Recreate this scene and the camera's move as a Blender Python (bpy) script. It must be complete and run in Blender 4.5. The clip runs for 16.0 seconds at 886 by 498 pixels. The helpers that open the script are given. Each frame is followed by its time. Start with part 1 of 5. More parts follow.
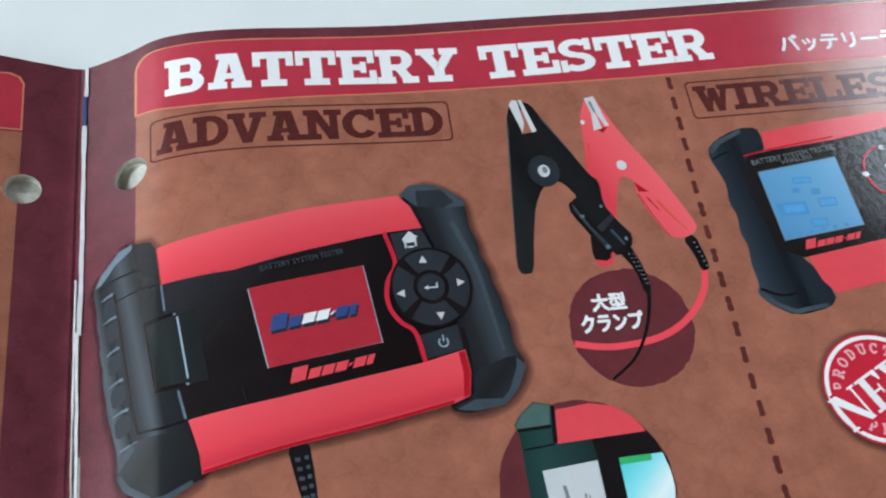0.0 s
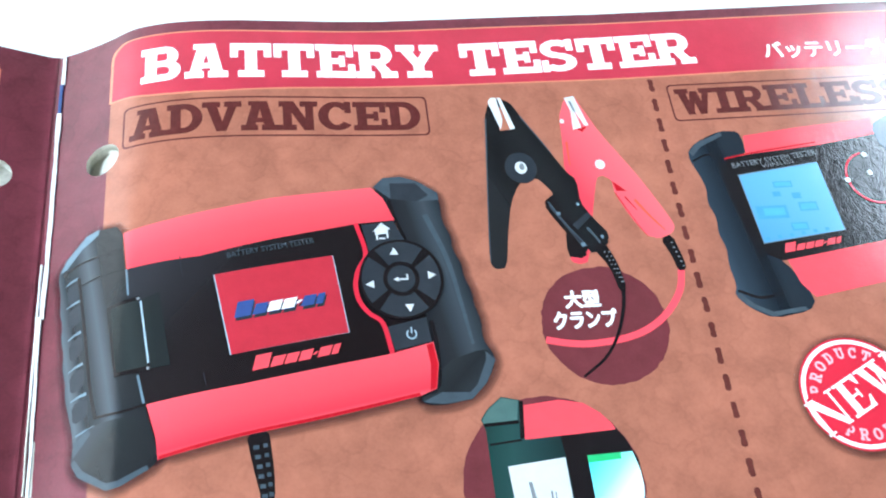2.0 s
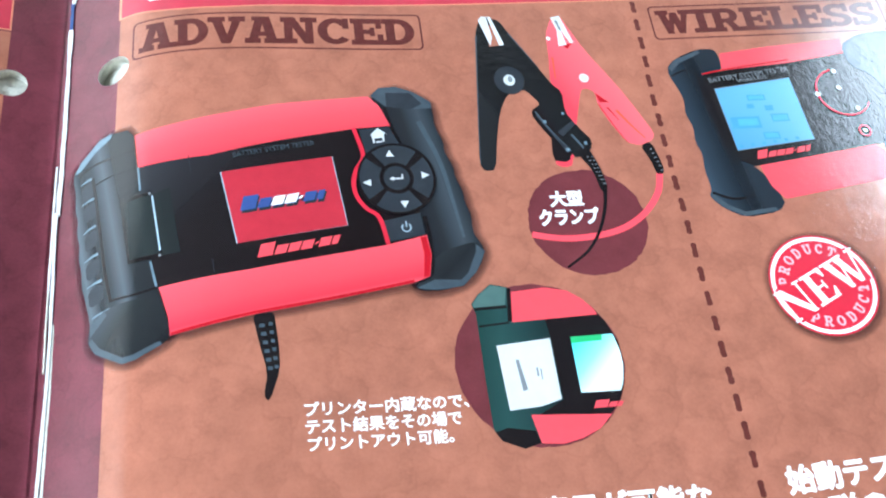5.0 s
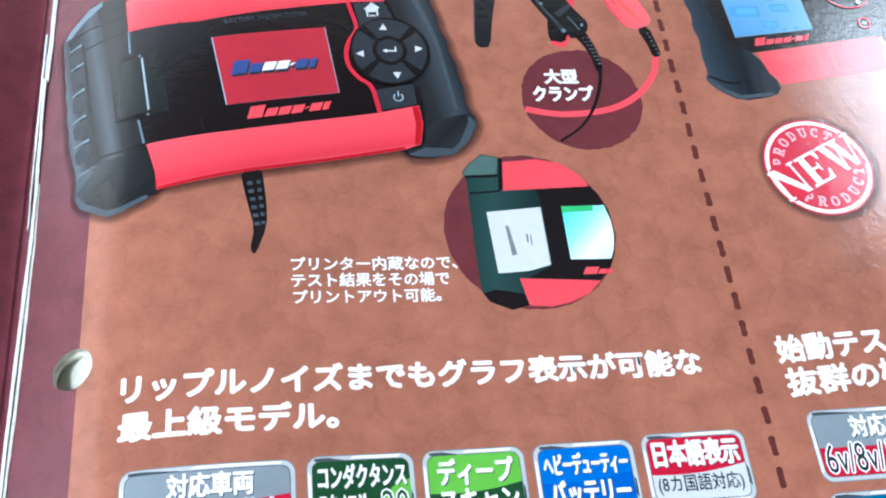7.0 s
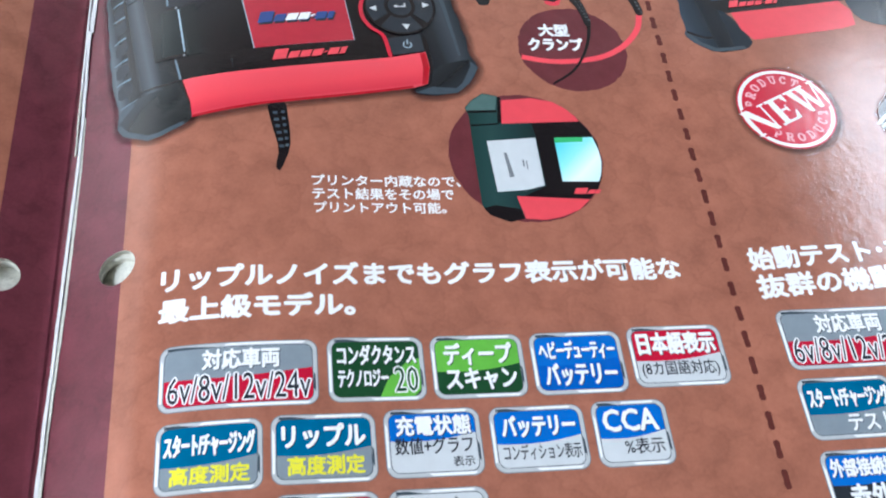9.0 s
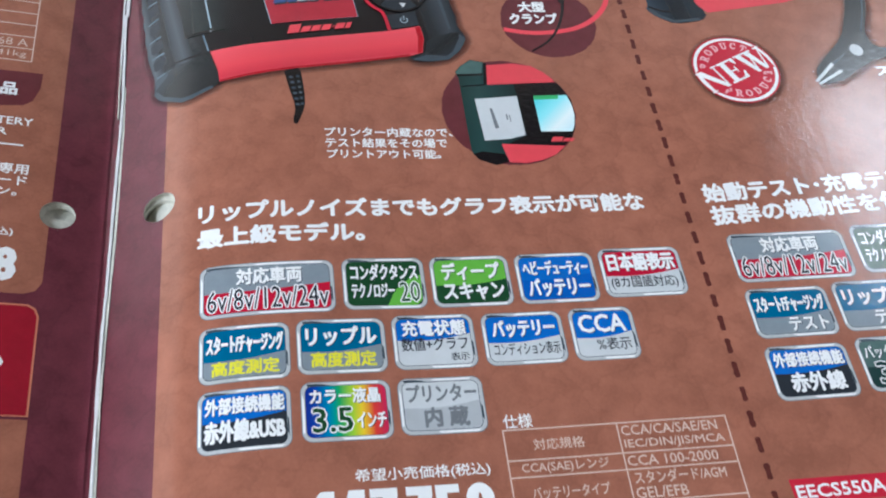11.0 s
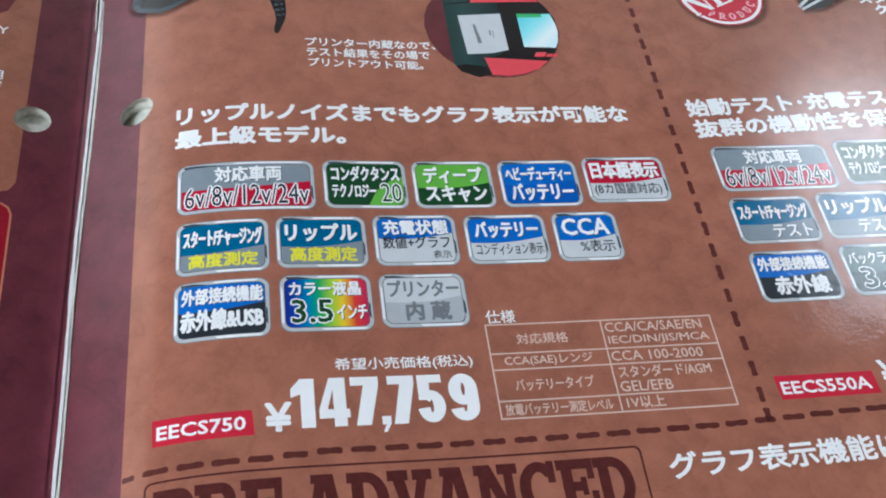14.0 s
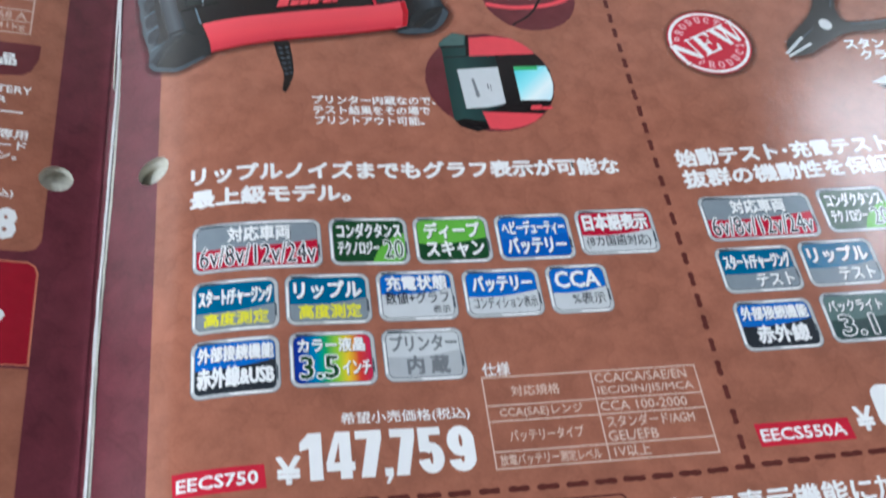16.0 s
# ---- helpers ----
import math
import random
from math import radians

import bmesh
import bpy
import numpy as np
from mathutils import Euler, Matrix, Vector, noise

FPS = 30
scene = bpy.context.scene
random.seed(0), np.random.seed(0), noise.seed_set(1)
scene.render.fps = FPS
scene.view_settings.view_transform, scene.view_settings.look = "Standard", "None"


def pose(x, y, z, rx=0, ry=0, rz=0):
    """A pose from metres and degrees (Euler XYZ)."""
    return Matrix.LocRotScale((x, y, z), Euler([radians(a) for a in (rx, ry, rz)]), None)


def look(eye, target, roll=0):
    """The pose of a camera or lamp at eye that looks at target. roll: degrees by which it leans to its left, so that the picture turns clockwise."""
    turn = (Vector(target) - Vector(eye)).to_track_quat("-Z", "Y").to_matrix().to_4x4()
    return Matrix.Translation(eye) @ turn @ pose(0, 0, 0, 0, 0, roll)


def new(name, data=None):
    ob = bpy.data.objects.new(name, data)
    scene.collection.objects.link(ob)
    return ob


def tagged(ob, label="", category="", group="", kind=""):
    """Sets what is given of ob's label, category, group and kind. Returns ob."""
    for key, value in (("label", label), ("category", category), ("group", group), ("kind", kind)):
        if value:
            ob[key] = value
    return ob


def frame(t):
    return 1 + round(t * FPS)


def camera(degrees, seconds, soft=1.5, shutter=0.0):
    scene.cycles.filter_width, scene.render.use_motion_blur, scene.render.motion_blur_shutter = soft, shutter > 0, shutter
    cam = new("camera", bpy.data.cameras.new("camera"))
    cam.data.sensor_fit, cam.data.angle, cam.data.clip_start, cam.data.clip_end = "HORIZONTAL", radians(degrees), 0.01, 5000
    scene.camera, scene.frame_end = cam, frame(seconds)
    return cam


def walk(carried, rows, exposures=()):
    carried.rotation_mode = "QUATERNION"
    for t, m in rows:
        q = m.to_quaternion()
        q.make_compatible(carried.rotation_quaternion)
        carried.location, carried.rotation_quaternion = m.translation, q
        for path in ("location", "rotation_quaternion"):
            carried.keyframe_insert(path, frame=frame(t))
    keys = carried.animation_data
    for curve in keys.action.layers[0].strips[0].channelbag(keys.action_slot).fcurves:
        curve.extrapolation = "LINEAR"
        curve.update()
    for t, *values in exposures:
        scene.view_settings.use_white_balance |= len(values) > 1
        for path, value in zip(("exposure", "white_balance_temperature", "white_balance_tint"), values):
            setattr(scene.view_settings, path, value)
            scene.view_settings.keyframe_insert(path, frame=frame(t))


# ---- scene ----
cam = camera(48.25, 16.0, soft=2.0, shutter=0.5)
PATH = [
    (0, (0.03867, -0.09393, 0.14238), (0.06583, -0.00248, -0.03341), 9.71),
    (0.5, (0.04112, -0.09923, 0.14078), (0.06914, -0.00199, -0.03173), 10.42),
    (1, (0.04173, -0.09739, 0.13940), (0.06453, 0.00028, -0.03363), 8.07),
    (1.5, (0.04229, -0.10067, 0.13904), (0.06662, -0.00189, -0.03315), 8.93),
    (2, (0.04347, -0.09986, 0.13694), (0.07053, -0.00144, -0.03506), 10.04),
    (2.5, (0.04246, -0.09973, 0.13681), (0.07077, -0.00175, -0.03524), 10.58),
    (3, (0.04237, -0.10185, 0.13687), (0.07111, -0.00382, -0.03507), 10.66),
    (3.5, (0.04069, -0.11012, 0.14280), (0.06926, -0.01231, -0.02929), 10.61),
    (4, (0.03973, -0.11497, 0.14422), (0.06835, -0.01703, -0.02779), 10.38),
    (4.2, (0.04000, -0.11531, 0.14353), (0.06816, -0.01853, -0.02922), 10.47),
    (6.3, (0.04258, -0.12845, 0.12913), (0.07172, -0.03274, -0.04405), 11.70),
    (6.5, (0.04272, -0.13108, 0.12811), (0.07102, -0.03530, -0.04516), 11.43),
    (7, (0.04193, -0.13377, 0.12790), (0.07036, -0.03915, -0.04600), 12.39),
    (7.5, (0.04301, -0.13754, 0.12754), (0.07152, -0.04123, -0.04541), 12.06),
    (8, (0.04191, -0.14234, 0.12862), (0.07067, -0.04583, -0.04418), 12.04),
    (8.5, (0.03912, -0.15043, 0.13193), (0.06768, -0.05042, -0.03890), 11.26),
    (9, (0.03824, -0.16082, 0.13082), (0.06677, -0.05624, -0.03725), 11.06),
    (9.2, (0.03660, -0.16294, 0.13373), (0.06660, -0.05822, -0.03400), 11.58),
    (11.3, (0.03342, -0.19363, 0.14285), (0.06330, -0.08186, -0.02029), 9.19),
    (11.5, (0.03295, -0.19689, 0.14273), (0.06399, -0.08396, -0.01939), 9.37),
    (12, (0.03259, -0.19820, 0.13813), (0.06216, -0.08596, -0.02474), 9.00),
    (12.5, (0.03318, -0.20328, 0.13115), (0.06518, -0.09134, -0.03148), 10.17),
    (13, (0.03301, -0.20160, 0.12971), (0.06534, -0.08947, -0.03272), 10.54),
    (13.5, (0.03263, -0.20215, 0.13030), (0.06633, -0.09090, -0.03245), 11.42),
    (14, (0.03315, -0.20244, 0.13021), (0.06672, -0.09087, -0.03235), 11.26),
    (14.5, (0.03312, -0.20263, 0.13103), (0.06682, -0.09174, -0.03197), 11.30),
    (15, (0.03412, -0.20311, 0.13044), (0.06699, -0.09213, -0.03267), 10.75),
    (15.5, (0.03364, -0.20353, 0.13261), (0.06668, -0.09311, -0.03084), 11.03),
    (16, (0.03459, -0.19839, 0.14538), (0.06519, -0.08902, -0.01926), 9.97),
]
EXPOSURES = [(0, -0.08, 6100, 5.5), (0.5, 0.2, 6050, 5.0), (1, 0.54, 5800, 3.0), (1.5, 0.82, 5650, 1.5), (2.5, 1.04, 5600, 1.0), (4, 1.06, 5600, 1.0), (6.5, 0.73, 5700, 5.0), (8, 0.5, 5800, 7.5), (9, 0.31, 5900, 8.5), (11.5, -0.07, 6000, 8.5), (13, -0.16, 6000, 8.0), (15.5, -0.16, 6000, 8.0), (16, -0.07, 6000, 8.0)]
walk(cam, [(t, look(eye, target, roll)) for t, eye, target, roll in PATH], EXPOSURES)

# ---- world and light ----
world = bpy.data.worlds.new("sky")
scene.world = world
world.use_nodes = True
wn = world.node_tree.nodes
sky = wn.new("ShaderNodeTexSky")
sky.sky_type, sky.sun_disc = "NISHITA", False
sky.sun_elevation, sky.sun_rotation = radians(50), radians(130)
world.node_tree.links.new(sky.outputs[0], wn["Background"].inputs[0])
wn["Background"].inputs[1].default_value = 0.08


def ceiling_light(name, x, y, z, width, depth, turn, watts, tint):
    """The light that one assumed, unseen flat ceiling panel gives off."""
    lamp = bpy.data.lights.new(name, "AREA")
    lamp.shape, lamp.size, lamp.size_y, lamp.energy, lamp.color = "RECTANGLE", width, depth, watts, tint
    ob = new(name, lamp)
    ob.matrix_world = pose(x, y, z, 0, 0, turn)
    return ob


WEST = -5.8
# Unseen panels: the first makes the glare, the second is an added main light.
LAMPS = [(3.42, 2.78, 1.0, 1.4, 0.0, 47.0), (-4.4, -0.60, 1.90, 1.90, 0.0, 440.0)]
for lx, ly, lw, ld, turn, watts in LAMPS:
    ceiling_light("unseen_ceiling_light", lx, ly, 3.895, lw, ld, turn, watts, (0.90, 0.98, 1.08))


# ---- materials ----
def lin(r, g, b):
    return tuple((v / 255 / 12.92 if v <= 10 else ((v / 255 + 0.055) / 1.055) ** 2.4) for v in (r, g, b))


def surface(name, rgb, rough=0.5, var=0.12, scale=400.0, bump=0.0, fine=3000.0, metal=0.0, spec=0.5, creases=0.0, span=(0.32, 1.02), cloud=0.0):
    """A surface with a tint that varies at two scales, fine relief and, for leather prints, crease lines. Scales are per metre."""
    mat = bpy.data.materials.new(name)
    mat.use_nodes = True
    nt = mat.node_tree
    n, link = nt.nodes, nt.links.new
    bs = n["Principled BSDF"]
    bs.inputs["Roughness"].default_value = rough
    bs.inputs["Metallic"].default_value = metal
    bs.inputs["Specular IOR Level"].default_value = spec
    co = n.new("ShaderNodeTexCoord")
    geo = n.new("ShaderNodeNewGeometry")
    big = n.new("ShaderNodeTexNoise")
    big.inputs["Scale"].default_value, big.inputs["Detail"].default_value = scale, 5
    small = n.new("ShaderNodeTexNoise")
    small.inputs["Scale"].default_value, small.inputs["Detail"].default_value = fine, 3
    for t in (big, small):
        link(geo.outputs["Position"], t.inputs["Vector"])
    add = n.new("ShaderNodeMath")
    add.operation = "MULTIPLY_ADD"
    add.inputs[1].default_value = 0.35
    link(small.outputs["Fac"], add.inputs[0])
    link(big.outputs["Fac"], add.inputs[2])
    last = add.outputs[0]
    if cloud:
        wide = n.new("ShaderNodeTexNoise")
        wide.inputs["Scale"].default_value, wide.inputs["Detail"].default_value = 34.0, 3
        link(geo.outputs["Position"], wide.inputs["Vector"])
        drift = n.new("ShaderNodeMath")
        drift.operation = "MULTIPLY_ADD"
        drift.inputs[1].default_value = cloud
        link(wide.outputs["Fac"], drift.inputs[0])
        shift = n.new("ShaderNodeMath")
        shift.operation = "SUBTRACT"
        shift.inputs[1].default_value = cloud * 0.5
        link(last, shift.inputs[0])
        link(shift.outputs[0], drift.inputs[2])
        last = drift.outputs[0]
    if creases:
        vor = n.new("ShaderNodeTexVoronoi")
        vor.feature, vor.inputs["Scale"].default_value = "DISTANCE_TO_EDGE", scale * 0.55
        warp = n.new("ShaderNodeVectorMath")
        warp.operation = "MULTIPLY_ADD"
        warp.inputs[1].default_value = (0.012, 0.012, 0.0)
        link(big.outputs["Color"], warp.inputs[0])
        link(geo.outputs["Position"], warp.inputs[2])
        link(warp.outputs[0], vor.inputs["Vector"])
        crack = n.new("ShaderNodeMapRange")
        crack.inputs[1].default_value, crack.inputs[2].default_value = 0.0, 0.07
        crack.inputs[3].default_value, crack.inputs[4].default_value = -creases, 0.0
        link(vor.outputs["Distance"], crack.inputs[0])
        plus = n.new("ShaderNodeMath")
        link(last, plus.inputs[0])
        link(crack.outputs[0], plus.inputs[1])
        last = plus.outputs[0]
    ramp = n.new("ShaderNodeMapRange")
    ramp.inputs[1].default_value, ramp.inputs[2].default_value = span
    ramp.inputs[3].default_value, ramp.inputs[4].default_value = 1 - var, 1 + var
    link(last, ramp.inputs[0])
    mul = n.new("ShaderNodeVectorMath")
    mul.operation = "SCALE"
    mul.inputs[0].default_value = rgb
    link(ramp.outputs[0], mul.inputs["Scale"])
    link(mul.outputs[0], bs.inputs["Base Color"])
    if bump:
        bp = n.new("ShaderNodeBump")
        bp.inputs["Strength"].default_value, bp.inputs["Distance"].default_value = bump, 0.0002
        wave = n.new("ShaderNodeTexNoise")
        wave.inputs["Scale"].default_value, wave.inputs["Detail"].default_value = fine * 0.3, 2
        link(geo.outputs["Position"], wave.inputs["Vector"])
        high = n.new("ShaderNodeMath")
        high.operation = "MULTIPLY_ADD"
        high.inputs[1].default_value = 1.6
        link(wave.outputs["Fac"], high.inputs[0])
        link(small.outputs["Fac"], high.inputs[2])
        link(high.outputs[0], bp.inputs["Height"])
        link(bp.outputs[0], bs.inputs["Normal"])
    return mat


GLOSS = 0.09


def ink(name, r, g, b, var=0.06, scale=500.0, creases=0.0, rough=GLOSS, fine=2600.0, **more):
    """Print on coated paper, from its sRGB tint."""
    return surface(name, lin(r, g, b), rough, var, scale, 0.075, fine, creases=creases, **more)


M = {
    "maroon": ink("maroon_leather_print", 105, 50, 60, 0.26, 210, 0.13, fine=1900.0, span=(0.36, 0.98), cloud=0.5),
    "tan": ink("tan_leather_print", 159, 101, 81, 0.21, 210, 0.13, fine=1900.0, span=(0.36, 0.98), cloud=0.5),
    "tan_edge": ink("pale_tan_print", 206, 128, 100, 0.10),
    "band": ink("crimson_band_print", 180, 54, 71, 0.14, 220),
    "brown": ink("stamp_brown_print", 86, 40, 38, 0.20, 900),
    "stitch": ink("stitch_brown_print", 92, 46, 41, 0.18, 900),
    "plum": ink("plum_disc_print", 102, 48, 53, 0.20, 300),
    "white": ink("white_unprinted_paper", 240, 240, 240, 0.03),
    "red": ink("red_plastic_print", 225, 76, 86, 0.05),
    "red_dark": ink("dark_red_print", 176, 22, 36, 0.06),
    "screen_red": ink("screen_red_print", 176, 46, 60, 0.10),
    "black": ink("black_print", 26, 22, 24, 0.12),
    "char": ink("charcoal_print", 46, 50, 56, 0.14),
    "slate": ink("slate_print", 66, 76, 84, 0.16),
    "steel": ink("steel_blue_print", 104, 122, 134, 0.18),
    "pale_steel": ink("pale_steel_print", 150, 168, 180, 0.10),
    "silver": ink("silver_print", 206, 208, 210, 0.06),
    "mid": ink("mid_grey_print", 120, 124, 128, 0.10),
    "panel_grey": ink("panel_grey_print", 132, 142, 150, 0.08),
    "pale": ink("pale_grey_print", 204, 208, 210, 0.05),
    "crimson": ink("badge_crimson_print", 190, 24, 54, 0.10),
    "forest": ink("forest_green_print", 32, 72, 42, 0.12),
    "lime": ink("lime_green_print", 104, 178, 66, 0.10),
    "blue": ink("cobalt_print", 24, 104, 190, 0.10),
    "navy": ink("navy_print", 20, 90, 176, 0.10),
    "teal": ink("teal_blue_print", 0, 98, 138, 0.10),
    "ink_dark": ink("dark_grey_print", 46, 48, 56, 0.06),
    "yellow": ink("yellow_print", 232, 224, 60, 0.05),
    "sky": ink("screen_blue_print", 92, 160, 214, 0.10),
    "sky_dark": ink("screen_detail_print", 84, 147, 197, 0.10),
    "green": ink("screen_green_print", 70, 180, 110, 0.06),
    "bottle": ink("bottle_green_print", 36, 62, 60, 0.16),
    "bottle_pale": ink("pale_bottle_green_print", 78, 104, 100, 0.12),
    "orange": ink("orange_print", 222, 84, 60, 0.08),
    "pink_red": ink("clamp_red_print", 236, 78, 90, 0.05),
    "rust": ink("new_seal_red_print", 198, 40, 60, 0.08),
    "logo_blue": ink("logo_blue_print", 58, 78, 132, 0.08),
    "paper": surface("paper_edge", lin(206, 204, 204), 0.7, 0.08, 600, 0.2),
    "page_edges": surface("stacked_page_edges", lin(196, 194, 182), 0.75, 0.2, 1500, 0.4),
    "pink": ink("pale_pink_print", 232, 172, 178, 0.05),
    "block_red": ink("deep_crimson_print", 152, 28, 44, 0.10),
    "rule": ink("fine_rule_print", 214, 186, 172, 0.05),
    "blue_page": ink("blue_inner_page", 50, 72, 120, 0.10),
    "table": surface("white_laminate", lin(228, 232, 230), 0.42, 0.03, 60, 0.05, 900),
    "wall": surface("white_wall_paint", lin(226, 224, 218), 0.8, 0.04, 3, 0.1, 200),
    # The ceiling is unseen; its dark tone only weakens what the gloss mirrors.
    "ceiling": surface("dimmed_ceiling_paint", (0.12, 0.12, 0.12), 0.8, 0.05, 3, 0.1, 200),
    "floor": surface("wood_floor", lin(150, 112, 80), 0.45, 0.25, 8, 0.1, 120),
    "frame": surface("window_frame_paint", lin(224, 224, 222), 0.45, 0.04, 20),
    "lamp": surface("lamp_housing_paint", lin(230, 228, 222), 0.5, 0.03, 20),
}


def rainbow(name, x0, x1):
    """A print that runs through the spectrum from x0 to x1 metres."""
    mat = ink(name, 255, 255, 255)
    n, link = mat.node_tree.nodes, mat.node_tree.links.new
    geo = n.new("ShaderNodeNewGeometry")
    sep = n.new("ShaderNodeSeparateXYZ")
    rng = n.new("ShaderNodeMapRange")
    rng.inputs[1].default_value, rng.inputs[2].default_value = x0, x1
    ramp = n.new("ShaderNodeValToRGB")
    stops = [(0.0, (24, 36, 132)), (0.14, (16, 66, 160)), (0.28, (0, 128, 172)), (0.42, (40, 166, 90)), (0.55, (160, 204, 56)), (0.66, (232, 200, 44)), (0.8, (216, 64, 52)), (1.0, (190, 24, 92))]
    el = ramp.color_ramp.elements
    while len(el) < len(stops):
        el.new(0.5)
    for e, (at, tint) in zip(el, stops):
        e.position, e.color = at, (*lin(*tint), 1)
    link(geo.outputs["Position"], sep.inputs[0])
    link(sep.outputs[0], rng.inputs[0])
    link(rng.outputs[0], ramp.inputs[0])
    link(ramp.outputs[0], n["Principled BSDF"].inputs["Base Color"])
    return mat


def graded(name, p0, p1, stops):
    """A photographic print whose tint runs from p0 to p1 (plan centimetres) through sRGB stops."""
    mat = ink(name, 255, 255, 255)
    n, link = mat.node_tree.nodes, mat.node_tree.links.new
    geo = n.new("ShaderNodeNewGeometry")
    dot = n.new("ShaderNodeVectorMath")
    dot.operation = "DOT_PRODUCT"
    d = (Vector(p1) - Vector(p0)) * 0.01
    k = d / d.length_squared
    dot.inputs[1].default_value = (k.x, k.y, 0)
    link(geo.outputs["Position"], dot.inputs[0])
    sub = n.new("ShaderNodeMath")
    sub.operation = "SUBTRACT"
    sub.inputs[1].default_value = k.dot(Vector(p0) * 0.01)
    link(dot.outputs["Value"], sub.inputs[0])
    ramp = n.new("ShaderNodeValToRGB")
    el = ramp.color_ramp.elements
    while len(el) < len(stops):
        el.new(0.5)
    for e, (at, tint) in zip(el, stops):
        e.position, e.color = at, (*lin(*tint), 1)
    link(sub.outputs[0], ramp.inputs[0])
    link(ramp.outputs[0], n["Principled BSDF"].inputs["Base Color"])
    return mat


M.update({
    "grip_left": graded("left_grip_print", (0.45, -3.2), (1.95, -2.9), [(0.0, (52, 58, 64)), (0.08, (79, 88, 95)), (0.2, (30, 34, 39)), (0.34, (42, 46, 51)), (0.46, (69, 76, 83)), (0.58, (38, 40, 43)), (1.0, (28, 29, 31))]),
    "grip_right": graded("right_grip_print", (5.86, -2.85), (6.95, -2.65), [(0.0, (28, 29, 33)), (0.35, (38, 40, 44)), (0.62, (60, 67, 73)), (0.78, (45, 50, 55)), (0.9, (34, 36, 41)), (1.0, (59, 64, 69))]),
    "corner_left": graded("left_corner_print", (0.9, -4.6), (2.0, -5.5), [(0.0, (59, 66, 72)), (0.4, (37, 40, 42)), (1.0, (29, 30, 33))]),
    "corner_right": graded("right_corner_print", (6.2, -4.0), (6.9, -4.7), [(0.0, (45, 48, 51)), (0.5, (32, 34, 37)), (1.0, (50, 54, 59))]),
    "shell_up": graded("upper_shell_print", (3.6, -2.0), (3.45, -1.15), [(0.0, (216, 64, 76)), (0.5, (227, 78, 88)), (1.0, (234, 94, 102))]),
    "shell_low": graded("lower_shell_print", (4.0, -4.15), (4.15, -4.98), [(0.0, (233, 84, 94)), (0.55, (227, 70, 82)), (0.85, (208, 54, 70)), (1.0, (226, 92, 100))]),
    "wgrip": graded("wireless_grip_print", (11.1, -2.0), (11.95, -1.9), [(0.0, (55, 68, 80)), (0.25, (42, 52, 62)), (0.6, (28, 35, 43)), (0.8, (21, 26, 33)), (1.0, (33, 40, 48))]),
    "wgrip_right": graded("wireless_right_grip_print", (14.8, -0.3), (16.6, -0.9), [(0.0, (60, 74, 86)), (0.4, (38, 46, 56)), (1.0, (28, 34, 42))]),
    "face": graded("front_plate_print", (2.0, -2.2), (4.4, -4.4), [(0.0, (44, 44, 48)), (0.35, (28, 24, 26)), (1.0, (22, 16, 18))]),
    "clamp_black": graded("black_clamp_print", (7.4, -0.9), (8.7, -0.3), [(0.0, (34, 35, 37)), (0.3, (22, 22, 24)), (0.7, (29, 30, 32)), (1.0, (22, 22, 24))]),
    "clamp_red": graded("red_clamp_print", (8.9, -0.9), (10.0, -0.4), [(0.0, (220, 66, 80)), (0.4, (234, 88, 98)), (1.0, (238, 104, 110))]),
    "inset_grip": graded("inset_grip_print", (6.75, -6.0), (7.9, -6.1), [(0.0, (32, 60, 56)), (0.3, (42, 70, 68)), (0.8, (30, 50, 50)), (1.0, (24, 38, 40))]),
    "inset_screen": graded("inset_screen_print", (8.22, -5.85), (8.9, -6.5), [(0.0, (96, 214, 224)), (0.4, (150, 232, 238)), (0.75, (236, 248, 248)), (1.0, (214, 240, 244))]),
    "wscreen": graded("wireless_screen_print", (11.9, -2.2), (13.4, -0.9), [(0.0, (92, 148, 194)), (1.0, (114, 170, 208))]),
    "hatch": graded("hatch_door_print", (1.3, -3.3), (2.0, -3.2), [(0.0, (30, 34, 35)), (0.5, (41, 46, 46)), (1.0, (32, 36, 37))]),
    "rim_grey": ink("badge_rim_grey_print", 186, 189, 191, 0.08, 900),
    "low_pale": ink("badge_low_grey_print", 178, 182, 186, 0.06),
})
# Dark see-through ink that paints the drop shadows round the pictures.
M["shade"] = ink("printed_shadow_ink", 46, 26, 34, 0.10)
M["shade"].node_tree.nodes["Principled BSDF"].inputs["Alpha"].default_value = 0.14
M["rainbow"] = rainbow("spectrum_print", 0.0340, 0.0476)

# ---- the open catalogue: shape of its pages, in centimetres of the plan ----
BEND_X = [-21, -6, -3, -1.2, -0.5, -0.12, 0, 0.12, 0.5, 1.0, 1.5, 2.0, 2.6, 3.2, 4.2, 5.5, 7.0, 21.5]
BEND_Z = [0, 0.0, -0.1, -0.45, -0.66, -0.78, -0.80, -0.76, -0.60, -0.34, -0.04, 0.10, 0.17, 0.18, 0.13, 0.04, -0.02, 0.0]
SLOPE = np.gradient(np.array(BEND_Z), np.array(BEND_X, float))
LAYER = 0.0010
TABLE_Z = -1.0
TOP, BOTTOM = 2.78, -26.9
HOLES = [(1.03, 0.12, 0.295), (1.04, -7.90, 0.295), (-0.80, 0.14, 0.29), (-0.76, -7.78, 0.29)]


